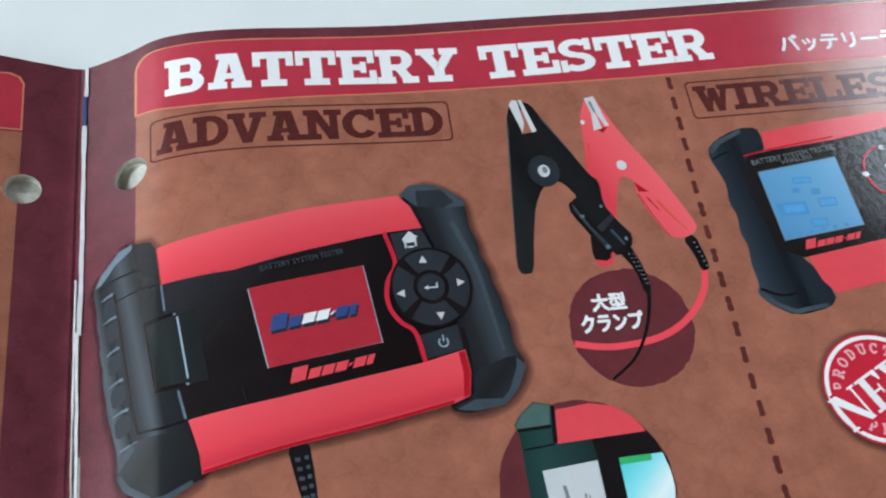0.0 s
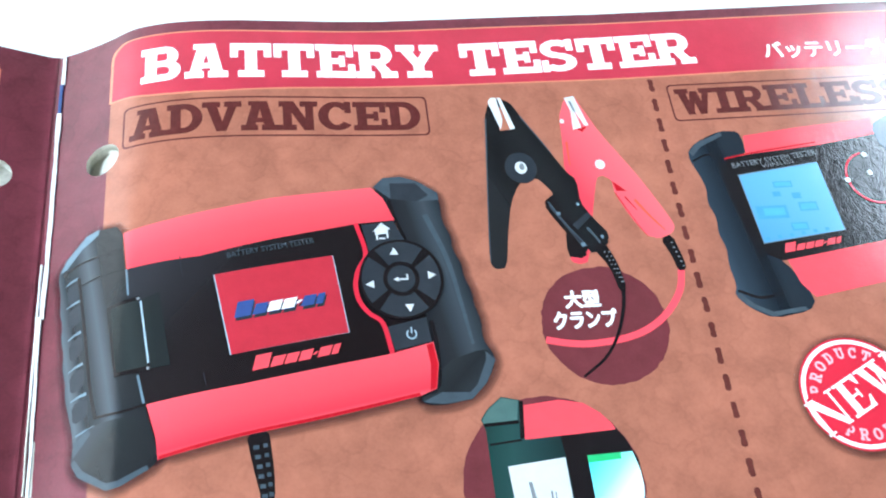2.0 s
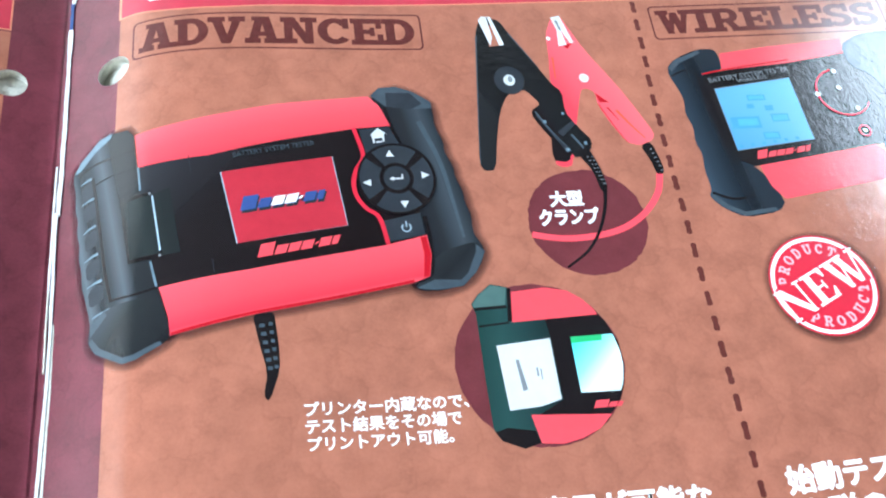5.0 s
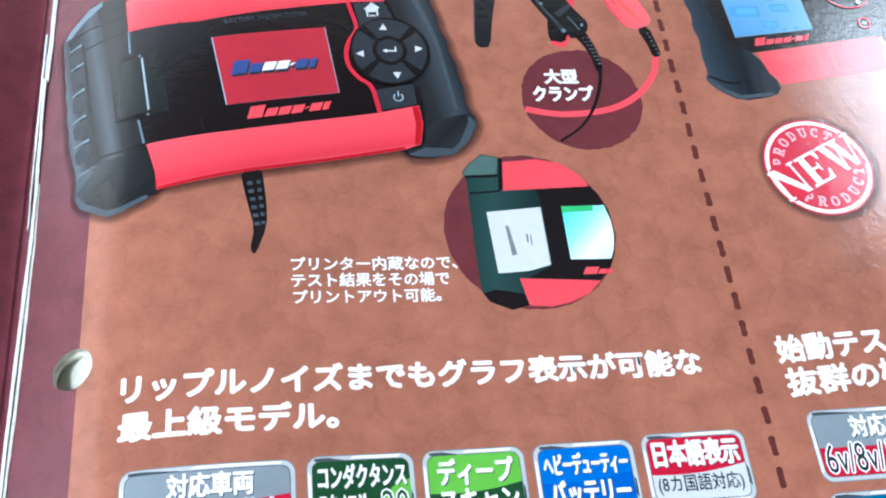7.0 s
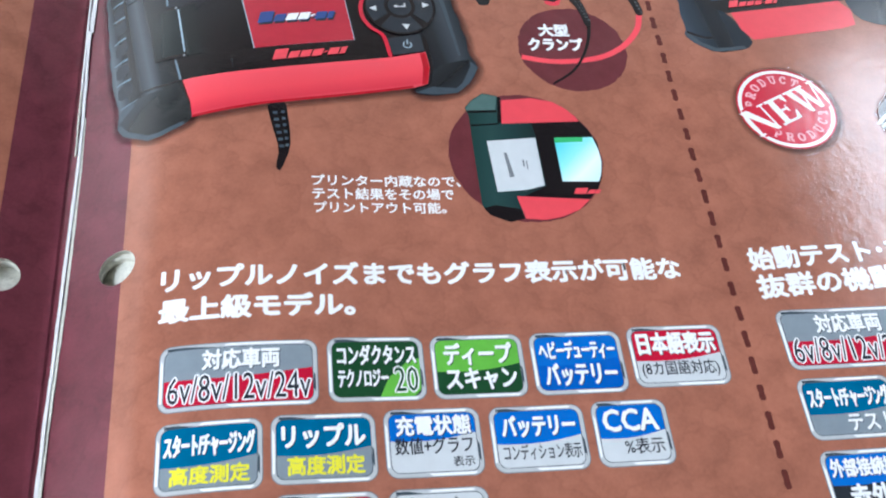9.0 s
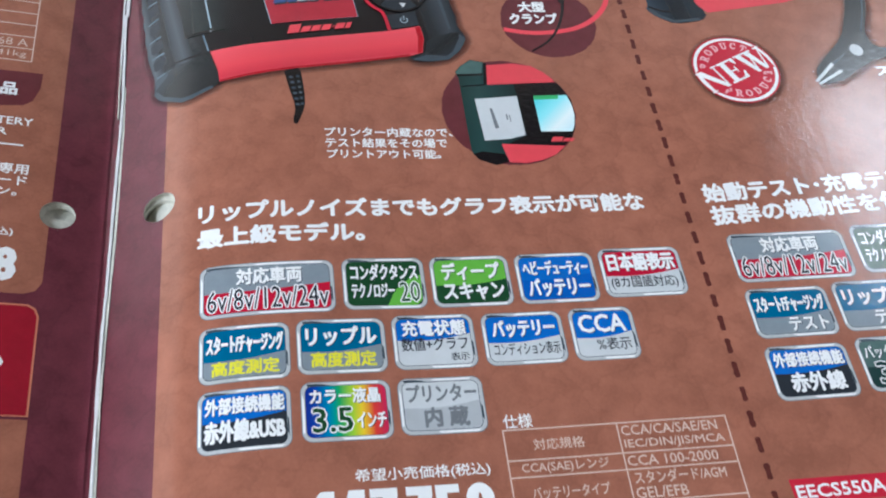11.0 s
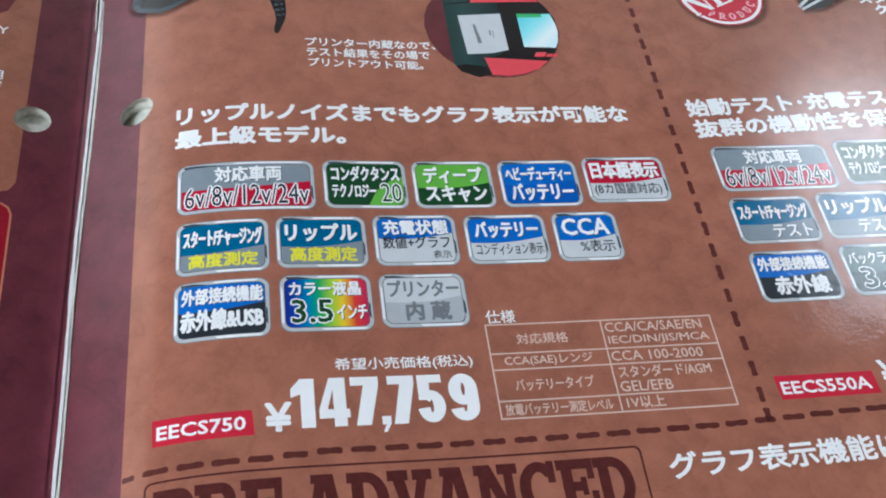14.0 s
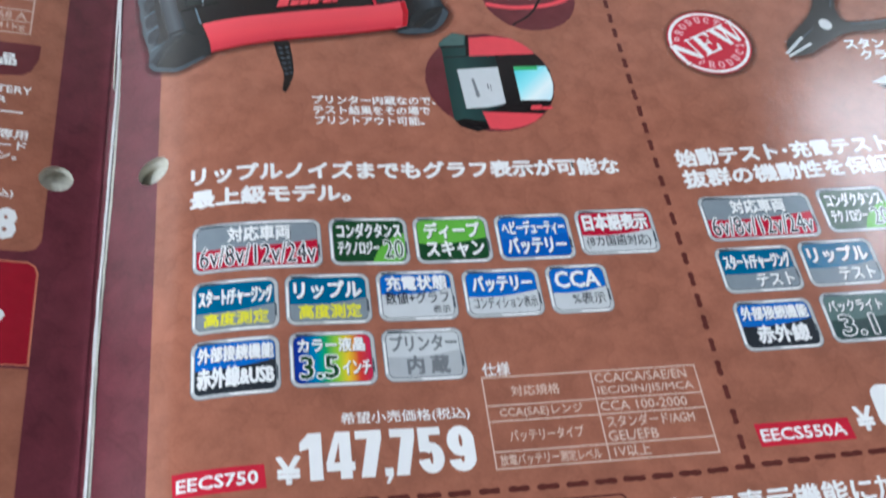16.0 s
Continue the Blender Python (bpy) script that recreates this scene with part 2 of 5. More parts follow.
def curve(x):
    """The smooth height of the pages at x: they sink into the gutter."""
    i = int(np.clip(np.searchsorted(BEND_X, x) - 1, 0, len(BEND_X) - 2))
    h = BEND_X[i + 1] - BEND_X[i]
    s = (x - BEND_X[i]) / h
    return ((2 * s**3 - 3 * s**2 + 1) * BEND_Z[i] + (s**3 - 2 * s**2 + s) * h * SLOPE[i]
            + (3 * s**2 - 2 * s**3) * BEND_Z[i + 1] + (s**3 - s**2) * h * SLOPE[i + 1])


CREASES = [-21.0, -12.0, -6.0, -4.5] + [round(-3.0 + 0.08 * k, 4) for k in range(81)] + [round(3.6 + 0.25 * k, 4) for k in range(15)] + [10.0, 14.0, 21.5]
HEIGHTS = [curve(x) for x in CREASES]


def bend(x):
    """The height of the pages, straight from crease to crease."""
    return float(np.interp(x, CREASES, HEIGHTS))


def on_page(x, y, layer=0.0):
    return Vector((x, y, bend(x) + layer * LAYER)) * 0.01


def thing(name, label, category, at=(0, 0, 0), kind="", group=""):
    ob = new(name)
    ob.location = at
    return tagged(ob, label, category, group, kind)


def part(name, bm, material, parent, label="", kind=""):
    mesh = bpy.data.meshes.new(name)
    bm.to_mesh(mesh)
    bm.free()
    for m in material if isinstance(material, (list, tuple)) else [material]:
        mesh.materials.append(m)
    ob = new(name, mesh)
    if parent:
        ob.parent = parent
    return tagged(ob, label, kind=kind)


def box(bm, x0, y0, z0, x1, y1, z1):
    made = bmesh.ops.create_cube(bm, size=1.0, matrix=Matrix.LocRotScale(((x0 + x1) / 2, (y0 + y1) / 2, (z0 + z1) / 2), None, (x1 - x0, y1 - y0, z1 - z0)))
    return made["verts"]


def crease(bm):
    """Cuts a flat print along the lines where the page bends."""
    lo, hi = min(v.co.x for v in bm.verts), max(v.co.x for v in bm.verts)
    for x in CREASES:
        if lo < x < hi:
            bmesh.ops.bisect_plane(bm, geom=bm.verts[:] + bm.edges[:] + bm.faces[:], dist=1e-5, plane_co=(x, 0, 0), plane_no=(1, 0, 0))


def drape(bm, layer):
    """Lays a flat print onto the page."""
    crease(bm)
    for v in bm.verts:
        v.co = on_page(v.co.x, v.co.y, layer + v.co.z)
    for f in bm.faces:
        f.smooth = True
    return bm


def flat(polys, step=0.06):
    """A bmesh of flat outlines in the plan; each lies a hair above the one before, save where it carries on a strip."""
    bm = bmesh.new()
    level, before = -1, set()
    for poly in polys:
        now = {(round(x, 5), round(y, 5)) for x, y in poly}
        level += 0 if len(now & before) >= 2 else 1
        before = now
        vs = [bm.verts.new((x, y, level * step)) for x, y in poly]
        f = bm.faces.new(vs)
        f.normal_update()
        if f.normal.z < 0:
            f.normal_flip()
    bmesh.ops.remove_doubles(bm, verts=bm.verts[:], dist=1e-4)
    bmesh.ops.triangulate(bm, faces=bm.faces[:])
    return bm


def printed(name, polys, mat, layer, parent, label="", step=0.06):
    return part(name, drape(flat(polys, step), layer), M[mat], parent, label)


def smooth(poly, rounds=1):
    """Rounds the corners of an outline."""
    for _ in range(rounds):
        out = []
        for (x0, y0), (x1, y1) in zip(poly, poly[1:] + poly[:1]):
            out += [(0.8 * x0 + 0.2 * x1, 0.8 * y0 + 0.2 * y1), (0.2 * x0 + 0.8 * x1, 0.2 * y0 + 0.8 * y1)]
        poly = out
    return poly


def rect(x0, y0, x1, y1):
    return [(x0, y0), (x1, y0), (x1, y1), (x0, y1)]


def rounded(x0, y0, x1, y1, r, n=6):
    out = []
    for cx, cy, a in ((x1 - r, y1 - r, 0), (x0 + r, y1 - r, 90), (x0 + r, y0 + r, 180), (x1 - r, y0 + r, 270)):
        out += [(cx + r * math.cos(radians(a + 90 * k / n)), cy + r * math.sin(radians(a + 90 * k / n))) for k in range(n + 1)]
    return out


def oval(cx, cy, rx, ry=None, n=40, wobble=0.0, seed=0):
    rnd = random.Random(seed)
    return [(cx + (rx + wobble * rnd.uniform(-1, 1)) * math.cos(2 * math.pi * k / n), cy + ((ry or rx) + wobble * rnd.uniform(-1, 1)) * math.sin(2 * math.pi * k / n)) for k in range(n)]


def loop_strips(outer, inner):
    """Quads between two outlines of as many points."""
    n = len(outer)
    return [[outer[k], outer[(k + 1) % n], inner[(k + 1) % n], inner[k]] for k in range(n)]


def ribbon(points, width, tip=None):
    """Quads along a curve through points (Catmull-Rom), tapering to tip."""
    pts = [Vector(p) for p in points]
    pts = [2 * pts[0] - pts[1]] + pts + [2 * pts[-1] - pts[-2]]
    line = []
    for k in range(1, len(pts) - 2):
        a, b, c, d = pts[k - 1 : k + 3]
        for s in (0, 0.2, 0.4, 0.6, 0.8):
            line.append(0.5 * (2 * b + (c - a) * s + (2 * a - 5 * b + 4 * c - d) * s * s + (3 * b - a - 3 * c + d) * s**3))
    line.append(pts[-2])
    side = []
    for k, p in enumerate(line):
        d = (line[min(k + 1, len(line) - 1)] - line[max(k - 1, 0)]).normalized()
        w = width / 2 if tip is None else (width + (tip - width) * k / (len(line) - 1)) / 2
        side.append(((p.x - d.y * w, p.y + d.x * w), (p.x + d.y * w, p.y - d.x * w)))
    return [[a[0], a[1], b[1], b[0]] for a, b in zip(side, side[1:])]


# ---- lettering ----
def words(name, body, box4, mat, layer, parent, bold=0.02, label="", slant=0.0, turn=0.0, rise=0.0):
    """Type in the built-in font, fitted into the box x0, y0, x1, y1 of the plan; bold thickens its strokes by overprinting."""
    cu = bpy.data.curves.new(name, "FONT")
    cu.body, cu.resolution_u, cu.shear = body, 2, slant
    tmp = bpy.data.objects.new(name, cu)
    scene.collection.objects.link(tmp)
    bm = bmesh.new()
    bm.from_mesh(tmp.to_mesh())
    tmp.to_mesh_clear()
    bpy.data.objects.remove(tmp)
    bpy.data.curves.remove(cu)
    xs, ys = [v.co.x for v in bm.verts], [v.co.y for v in bm.verts]
    x0, y0, x1, y1 = box4
    d = bold * (y1 - y0)
    ax, ay = (x1 - x0 - 2 * d) / (max(xs) - min(xs)), (y1 - y0 - 2 * d) / (max(ys) - min(ys))
    mx, my = (x0 + x1) / 2, (y0 + y1) / 2
    c, s = math.cos(radians(turn)), math.sin(radians(turn))
    for v in bm.verts:
        x, y = x0 + d + (v.co.x - min(xs)) * ax - mx, y0 + d + (v.co.y - min(ys)) * ay - my
        v.co = (mx + x * c - y * s, my + x * s + y * c + rise * (x + mx - x0) / (x1 - x0), 0)
    for f in bm.faces:
        f.normal_update()
        if f.normal.z < 0:
            f.normal_flip()
    crease(bm)
    bm.verts.index_update()
    base, faces = [tuple(v.co) for v in bm.verts], [tuple(v.index for v in f.verts) for f in bm.faces]
    bm.free()
    shifts = [(0, 0)] + ([(d * math.cos(radians(a)), d * math.sin(radians(a))) for a in range(0, 360, 45)] if d > 0 else [])
    places, polys = [], []
    for k, (dx, dy) in enumerate(shifts):
        polys += [tuple(j + k * len(base) for j in f) for f in faces]
        places += [on_page(x + dx, y + dy, layer + 0.05 * k) for x, y, _ in base]
    mesh = bpy.data.meshes.new(name)
    mesh.from_pydata(places, [], polys)
    mesh.materials.append(M[mat])
    mesh.polygons.foreach_set("use_smooth", [True] * len(polys))
    ob = new(name, mesh)
    ob.parent = parent
    return tagged(ob, label)


def arc(cx, cy, rx, ry, tx, ty, a0, a1, n=10):
    """A thick piece of an oval ring, as quads."""
    out = []
    for k in range(n):
        p, q = (radians(a0 + (a1 - a0) * (k + j) / n) for j in (0, 1))
        out.append([(cx + rx * math.cos(p), cy + ry * math.sin(p)), (cx + rx * math.cos(q), cy + ry * math.sin(q)),
                    (cx + (rx - tx) * math.cos(q), cy + (ry - ty) * math.sin(q)), (cx + (rx - tx) * math.cos(p), cy + (ry - ty) * math.sin(p))])
    return out


STEM = [rect(0.1, 0, 0.37, 1), rect(0, 0, 0.44, 0.19), rect(0, 0.81, 0.3, 1)]
SLAB = {
    "B": STEM + [rect(0.3, 0.81, 0.58, 1), rect(0.3, 0.42, 0.58, 0.59), rect(0.3, 0, 0.6, 0.19)] + arc(0.57, 0.705, 0.3, 0.295, 0.25, 0.18, -90, 90) + arc(0.59, 0.295, 0.34, 0.295, 0.26, 0.19, -90, 90),
    "A": [[(0.1, 0.1), (0.36, 0.1), (0.56, 1), (0.32, 1)], [(0.62, 0.1), (0.9, 0.1), (0.7, 1), (0.44, 1)], rect(0.28, 0.27, 0.72, 0.43), rect(0, 0, 0.44, 0.19), rect(0.54, 0, 1.0, 0.19), rect(0.2, 0.84, 0.6, 1)],
    "T": [rect(0.36, 0.1, 0.64, 1), rect(0.02, 0.8, 0.98, 1), rect(0.02, 0.58, 0.2, 0.85), rect(0.8, 0.58, 0.98, 0.85), rect(0.2, 0, 0.8, 0.19)],
    "E": STEM + [rect(0.2, 0.81, 0.9, 1), rect(0.73, 0.62, 0.9, 0.85), rect(0.3, 0.41, 0.62, 0.58), rect(0.55, 0.33, 0.69, 0.66), rect(0.2, 0, 0.93, 0.19), rect(0.76, 0.1, 0.93, 0.4)],
    "R": STEM + [rect(0.3, 0.81, 0.58, 1), rect(0.3, 0.38, 0.58, 0.56)] + arc(0.57, 0.69, 0.33, 0.31, 0.26, 0.19, -90, 90) + [[(0.42, 0.46), (0.68, 0.46), (0.9, 0.1), (0.62, 0.1)], rect(0.6, 0, 1.0, 0.19)],
    "Y": [[(0.06, 0.86), (0.34, 0.86), (0.63, 0.36), (0.37, 0.36)], [(0.94, 0.86), (0.66, 0.86), (0.37, 0.36), (0.63, 0.36)], rect(0.37, 0.1, 0.63, 0.45), rect(0.2, 0, 0.8, 0.19), rect(-0.02, 0.81, 0.44, 1), rect(0.56, 0.81, 1.02, 1)],
    "S": arc(0.45, 0.71, 0.42, 0.29, 0.25, 0.18, 30, 270) + arc(0.45, 0.29, 0.44, 0.29, 0.26, 0.18, -150, 90) + [rect(0.68, 0.64, 0.85, 1), rect(0.02, 0, 0.19, 0.36)],
    "D": STEM + [rect(0.3, 0.81, 0.45, 1), rect(0.3, 0, 0.45, 0.19)] + arc(0.44, 0.5, 0.5, 0.5, 0.27, 0.19, -90, 90, 14),
    "V": [[(0.08, 0.9), (0.36, 0.9), (0.6, 0), (0.36, 0)], [(0.92, 0.9), (0.68, 0.9), (0.42, 0), (0.62, 0)], rect(-0.02, 0.81, 0.46, 1), rect(0.56, 0.81, 1.02, 1)],
    "N": [rect(0.1, 0, 0.34, 1), rect(0.7, 0, 0.92, 1), [(0.12, 1), (0.4, 1), (0.92, 0), (0.66, 0)], rect(0, 0, 0.46, 0.19), rect(0, 0.81, 0.3, 1), rect(0.56, 0.81, 1.04, 1)],
    "C": arc(0.5, 0.5, 0.5, 0.5, 0.28, 0.19, 38, 322, 18) + [rect(0.72, 0.6, 0.9, 1)],
    "W": [[(0.06, 0.9), (0.3, 0.9), (0.46, 0), (0.24, 0)], [(0.44, 0.9), (0.62, 0.9), (0.42, 0), (0.26, 0)], [(0.44, 0.9), (0.66, 0.9), (0.82, 0), (0.6, 0)], [(1.02, 0.9), (0.82, 0.9), (0.62, 0), (0.8, 0)], rect(-0.02, 0.81, 0.4, 1), rect(0.72, 0.81, 1.12, 1)],
    "I": [rect(0.16, 0, 0.44, 1), rect(0, 0, 0.6, 0.19), rect(0, 0.81, 0.6, 1)],
    "L": STEM + [rect(0.26, 0.81, 0.48, 1), rect(0.2, 0, 0.9, 0.19), rect(0.73, 0.1, 0.9, 0.45)],
    "P": STEM + [rect(0.3, 0.81, 0.58, 1), rect(0.3, 0.36, 0.58, 0.54)] + arc(0.57, 0.68, 0.34, 0.32, 0.26, 0.19, -90, 90),
    "O": arc(0.5, 0.5, 0.5, 0.5, 0.28, 0.18, 0, 360, 24),
    "U": [rect(0.1, 0.3, 0.36, 1), rect(0.68, 0.3, 0.9, 1), rect(0, 0.81, 0.46, 1), rect(0.54, 0.81, 1.0, 1)] + arc(0.5, 0.36, 0.4, 0.36, 0.25, 0.18, 180, 360),
}
HEAVY = {
    "1": (0.56, [rect(0.22, 0, 0.54, 1), [(0.0, 0.80), (0.0, 0.62), (0.22, 0.68), (0.22, 1.0)]]),
    "4": (0.72, [rect(0.34, 0, 0.64, 1), rect(0, 0.17, 0.72, 0.35), [(0.0, 0.35), (0.2, 0.35), (0.42, 1), (0.26, 1)]]),
    "7": (0.62, [rect(0, 0.82, 0.62, 1), [(0.28, 0.82), (0.62, 0.82), (0.40, 0), (0.08, 0)]]),
    ",": (0.28, [[(0.02, 0.17), (0.26, 0.17), (0.26, 0.02), (0.12, -0.15), (0.03, -0.15), (0.12, 0.0), (0.02, 0.0)]]),
    "5": (0.64, [rect(0.04, 0.83, 0.60, 1), rect(0.04, 0.47, 0.31, 1)] + arc(0.32, 0.335, 0.32, 0.335, 0.28, 0.20, -172, 142, 20)),
    "9": (0.64, arc(0.32, 0.665, 0.32, 0.335, 0.28, 0.20, 0, 360, 24) + [rect(0.36, 0.27, 0.64, 0.68)] + arc(0.32, 0.29, 0.32, 0.29, 0.28, 0.19, -172, 0, 12)),
}
WIDE = {"I": 0.6, "W": 1.1, "N": 1.04, "T": 0.98, "E": 0.91, "L": 0.9, "S": 0.89, "C": 0.95, "D": 0.94, "B": 0.99, "P": 0.91}


def slab(body, x0, y0, x1, y1, gap=0.07):
    """Slab-serif capitals fitted into a box: a list of quads for each letter."""
    total = sum(WIDE.get(ch, 1.0) if ch != " " else 0.42 for ch in body) + gap * (len(body) - 1)
    s, at, out = (x1 - x0) / total, x0, []
    for ch in body:
        if ch != " ":
            out.append((ch, [[(at + px * s, y0 + py * (y1 - y0)) for px, py in q] for q in SLAB[ch]]))
        at += s * ((WIDE.get(ch, 1.0) if ch != " " else 0.42) + gap)
    return out


def slab_words(name, body, x0, y0, x1, y1, mat, layer, parent, rise=0.0, label=""):
    """Each letter is a piece of its own under the line of type; rise lifts the line towards its end."""
    for ch, quads in slab(body, x0, y0, x1, y1, 0.0):
        quads = [[(x, y + rise * (x - x0) / (x1 - x0)) for x, y in q] for q in quads]
        printed("letter", quads, mat, layer, parent, label)


# ---- the room ----
def room():
    def slabs(name, boxes, mat, label, category):
        bm = bmesh.new()
        for b in boxes:
            box(bm, *b)
        ob = part(name, bm, M[mat], None)
        return tagged(ob, label, category, kind="structure")

    lo, hi = -0.75, 3.96
    slabs("floor", [(WEST - 0.12, -2.7, lo - 0.1, 5.32, 3.62, lo)], "floor", "brown wooden floor under the table", "floor")
    slabs("ceiling", [(WEST - 0.12, -2.7, hi, 5.32, 3.62, hi + 0.1)], "ceiling", "unseen ceiling, made dark grey to dim its reflection in the pages", "ceiling")
    slabs("wall_south", [(WEST - 0.12, -2.7, lo, 5.32, -2.58, hi)], "wall", "plain white painted wall", "wall")
    slabs("wall_east", [(5.2, -2.58, lo, 5.32, 3.5, hi)], "wall", "plain white painted wall", "wall")
    slabs("wall_north", [(WEST - 0.12, 3.5, lo, 5.32, 3.62, hi)], "wall", "plain white painted wall", "wall")
    slabs("wall_west", [(WEST - 0.12, -2.58, lo, WEST, 3.5, hi)], "wall", "plain white painted wall", "wall")
    for lx, ly, lw, ld, turn, watts in LAMPS:
        fixture = thing("unseen_ceiling_lamp", "flat white ceiling lamp panel, unseen, placed to light the pages", "lamp", (lx, ly, hi))
        bm = bmesh.new()
        box(bm, -lw / 2 - 0.02, -ld / 2 - 0.02, -0.055, lw / 2 + 0.02, ld / 2 + 0.02, 0.0)
        bmesh.ops.bevel(bm, geom=bm.edges[:], offset=0.008, segments=2, affect="EDGES")
        part("housing", bm, M["lamp"], fixture)
        fixture.rotation_euler = (0, 0, radians(turn))


def table():
    ob = thing("table", "white laminate table under the open catalogue", "table", (0, 0, TABLE_Z * 0.01))
    bm = bmesh.new()
    box(bm, -0.7, -0.45, -0.03, 0.72, 0.45, 0.0)
    bmesh.ops.bevel(bm, geom=bm.edges[:], offset=0.003, segments=2, affect="EDGES")
    part("tabletop", bm, M["table"], ob)
    for x in (-0.64, 0.69):
        for y in (-0.39, 0.39):
            bm = bmesh.new()
            box(bm, x - 0.025, y - 0.025, -0.74, x + 0.025, y + 0.025, -0.03)
            part("leg", bm, M["frame"], ob)


room()
table()


# ---- the catalogue ----
from mathutils.geometry import delaunay_2d_cdt


def sheet(outline, holes, layer):
    """A bent sheet with punched holes, in the plan's centimetres."""
    pts = [Vector(p) for p in outline]
    edges = [(k, (k + 1) % len(outline)) for k in range(len(outline))]
    for cx, cy, r in holes:
        a = len(pts)
        pts += [Vector(p) for p in oval(cx, cy, r, r, 28)]
        edges += [(a + k, a + (k + 1) % 28) for k in range(28)]
    co, _, faces, *_ = delaunay_2d_cdt(pts, edges, [list(range(len(outline)))], 1, 1e-4)
    bm = bmesh.new()
    vs = [bm.verts.new((p.x, p.y, 0)) for p in co]
    for f in faces:
        mid = sum((co[k] for k in f), Vector((0, 0))) / len(f)
        if all(math.hypot(mid.x - cx, mid.y - cy) > r * 0.985 for cx, cy, r in holes):
            face = bm.faces.new([vs[k] for k in f])
            face.normal_update()
            if face.normal.z < 0:
                face.normal_flip()
    return drape(bm, layer)


def edge_line(x):
    """The trimmed top edge of the right page."""
    return 2.78 - 0.075 * math.exp(-(((x - 4.0) / 2.6) ** 2)) + 0.22 * max(0.0, min(1.0, (x - 6.0) / 9.0))


catalogue = thing("open_catalogue", "open glossy tool catalogue with maroon and tan pages on the table", "catalogue", (0, 0, 0))

# pages and their paper
top_right = [(x, edge_line(x)) for x in np.arange(0.0, 21.01, 0.3)]
part("right_page", sheet([(0.0, BOTTOM), (21.0, BOTTOM)] + top_right[::-1], HOLES[:2], 0), M["maroon"], catalogue, "glossy right page with maroon leather print")
part("left_page", sheet([(-21, BOTTOM), (0.06, BOTTOM), (0.06, 2.80), (-0.7, 2.86), (-1.4, 2.94), (-21, 3.1)], HOLES[2:], 0), M["maroon"], catalogue, "glossy left page with maroon leather print")


def page_block(name, x0, x1, holes):
    """The stack of pages under the top sheet: its walls, and the walls of the punched holes."""
    bm = bmesh.new()
    xs = list(np.linspace(x0, x1, 60))
    for y in (2.70, BOTTOM):
        for a, b in zip(xs, xs[1:]):
            bm.faces.new([bm.verts.new((x * 0.01, y * 0.01, z * 0.01)) for x, z in ((a, TABLE_Z), (b, TABLE_Z), (b, bend(b) - 0.02), (a, bend(a) - 0.02))])
    x = x0 if abs(x0) > abs(x1) else x1
    bm.faces.new([bm.verts.new((x * 0.01, y * 0.01, z * 0.01)) for y, z in ((2.70, TABLE_Z), (BOTTOM, TABLE_Z), (BOTTOM, bend(x) - 0.02), (2.70, bend(x) - 0.02))])
    part(name, bm, M["page_edges"], catalogue, "stacked paper edges of the pages below")
    rnd = random.Random(5)
    for cx, cy, r in holes:
        bm = bmesh.new()
        n, rings = 28, []
        depth = 9
        for k in range(depth + 1):
            ox, oy = (0, 0) if k == 0 else (rnd.uniform(-0.02, 0.02), rnd.uniform(-0.035, 0.012))
            for half in (0, 1):
                s = (k + 0.96 * half) / (depth + 1)
                ring = []
                for j in range(n):
                    a = 2 * math.pi * j / n
                    x, y = cx + ox + r * math.cos(a), cy + oy + r * math.sin(a)
                    top = bend(x) - 0.001
                    ring.append(bm.verts.new((x * 0.01, y * 0.01, (top + (TABLE_Z - top) * s) * 0.01)))
                rings.append(ring)
        for a, b in zip(rings, rings[1:]):
            for j in range(n):
                bm.faces.new((a[j], a[(j + 1) % n], b[(j + 1) % n], b[j])).smooth = True
        for dy, drop, upper in ((0.0, 0.20, 1.0), (-0.05, 0.12, 0.06)) if cx < 0 else ((0.0, 0.29, 1.0),):
            ring = []
            for j in range(n):
                x, y = cx + 1.12 * r * math.cos(2 * math.pi * j / n), min(1.12 * r * math.sin(2 * math.pi * j / n), upper + 0.02 * math.cos(4 * math.pi * j / n))
                ring.append(bm.verts.new((x * 0.01, (cy + dy + y) * 0.01, (bend(x) - drop) * 0.01)))
            bm.faces.new(ring)
        part("punched_hole", bm, M["page_edges"], catalogue, "round binder hole through the stacked pages")


page_block("page_block", 0.12, 20.9, HOLES[:2])
page_block("page_block", -20.9, 0.0, HOLES[2:])


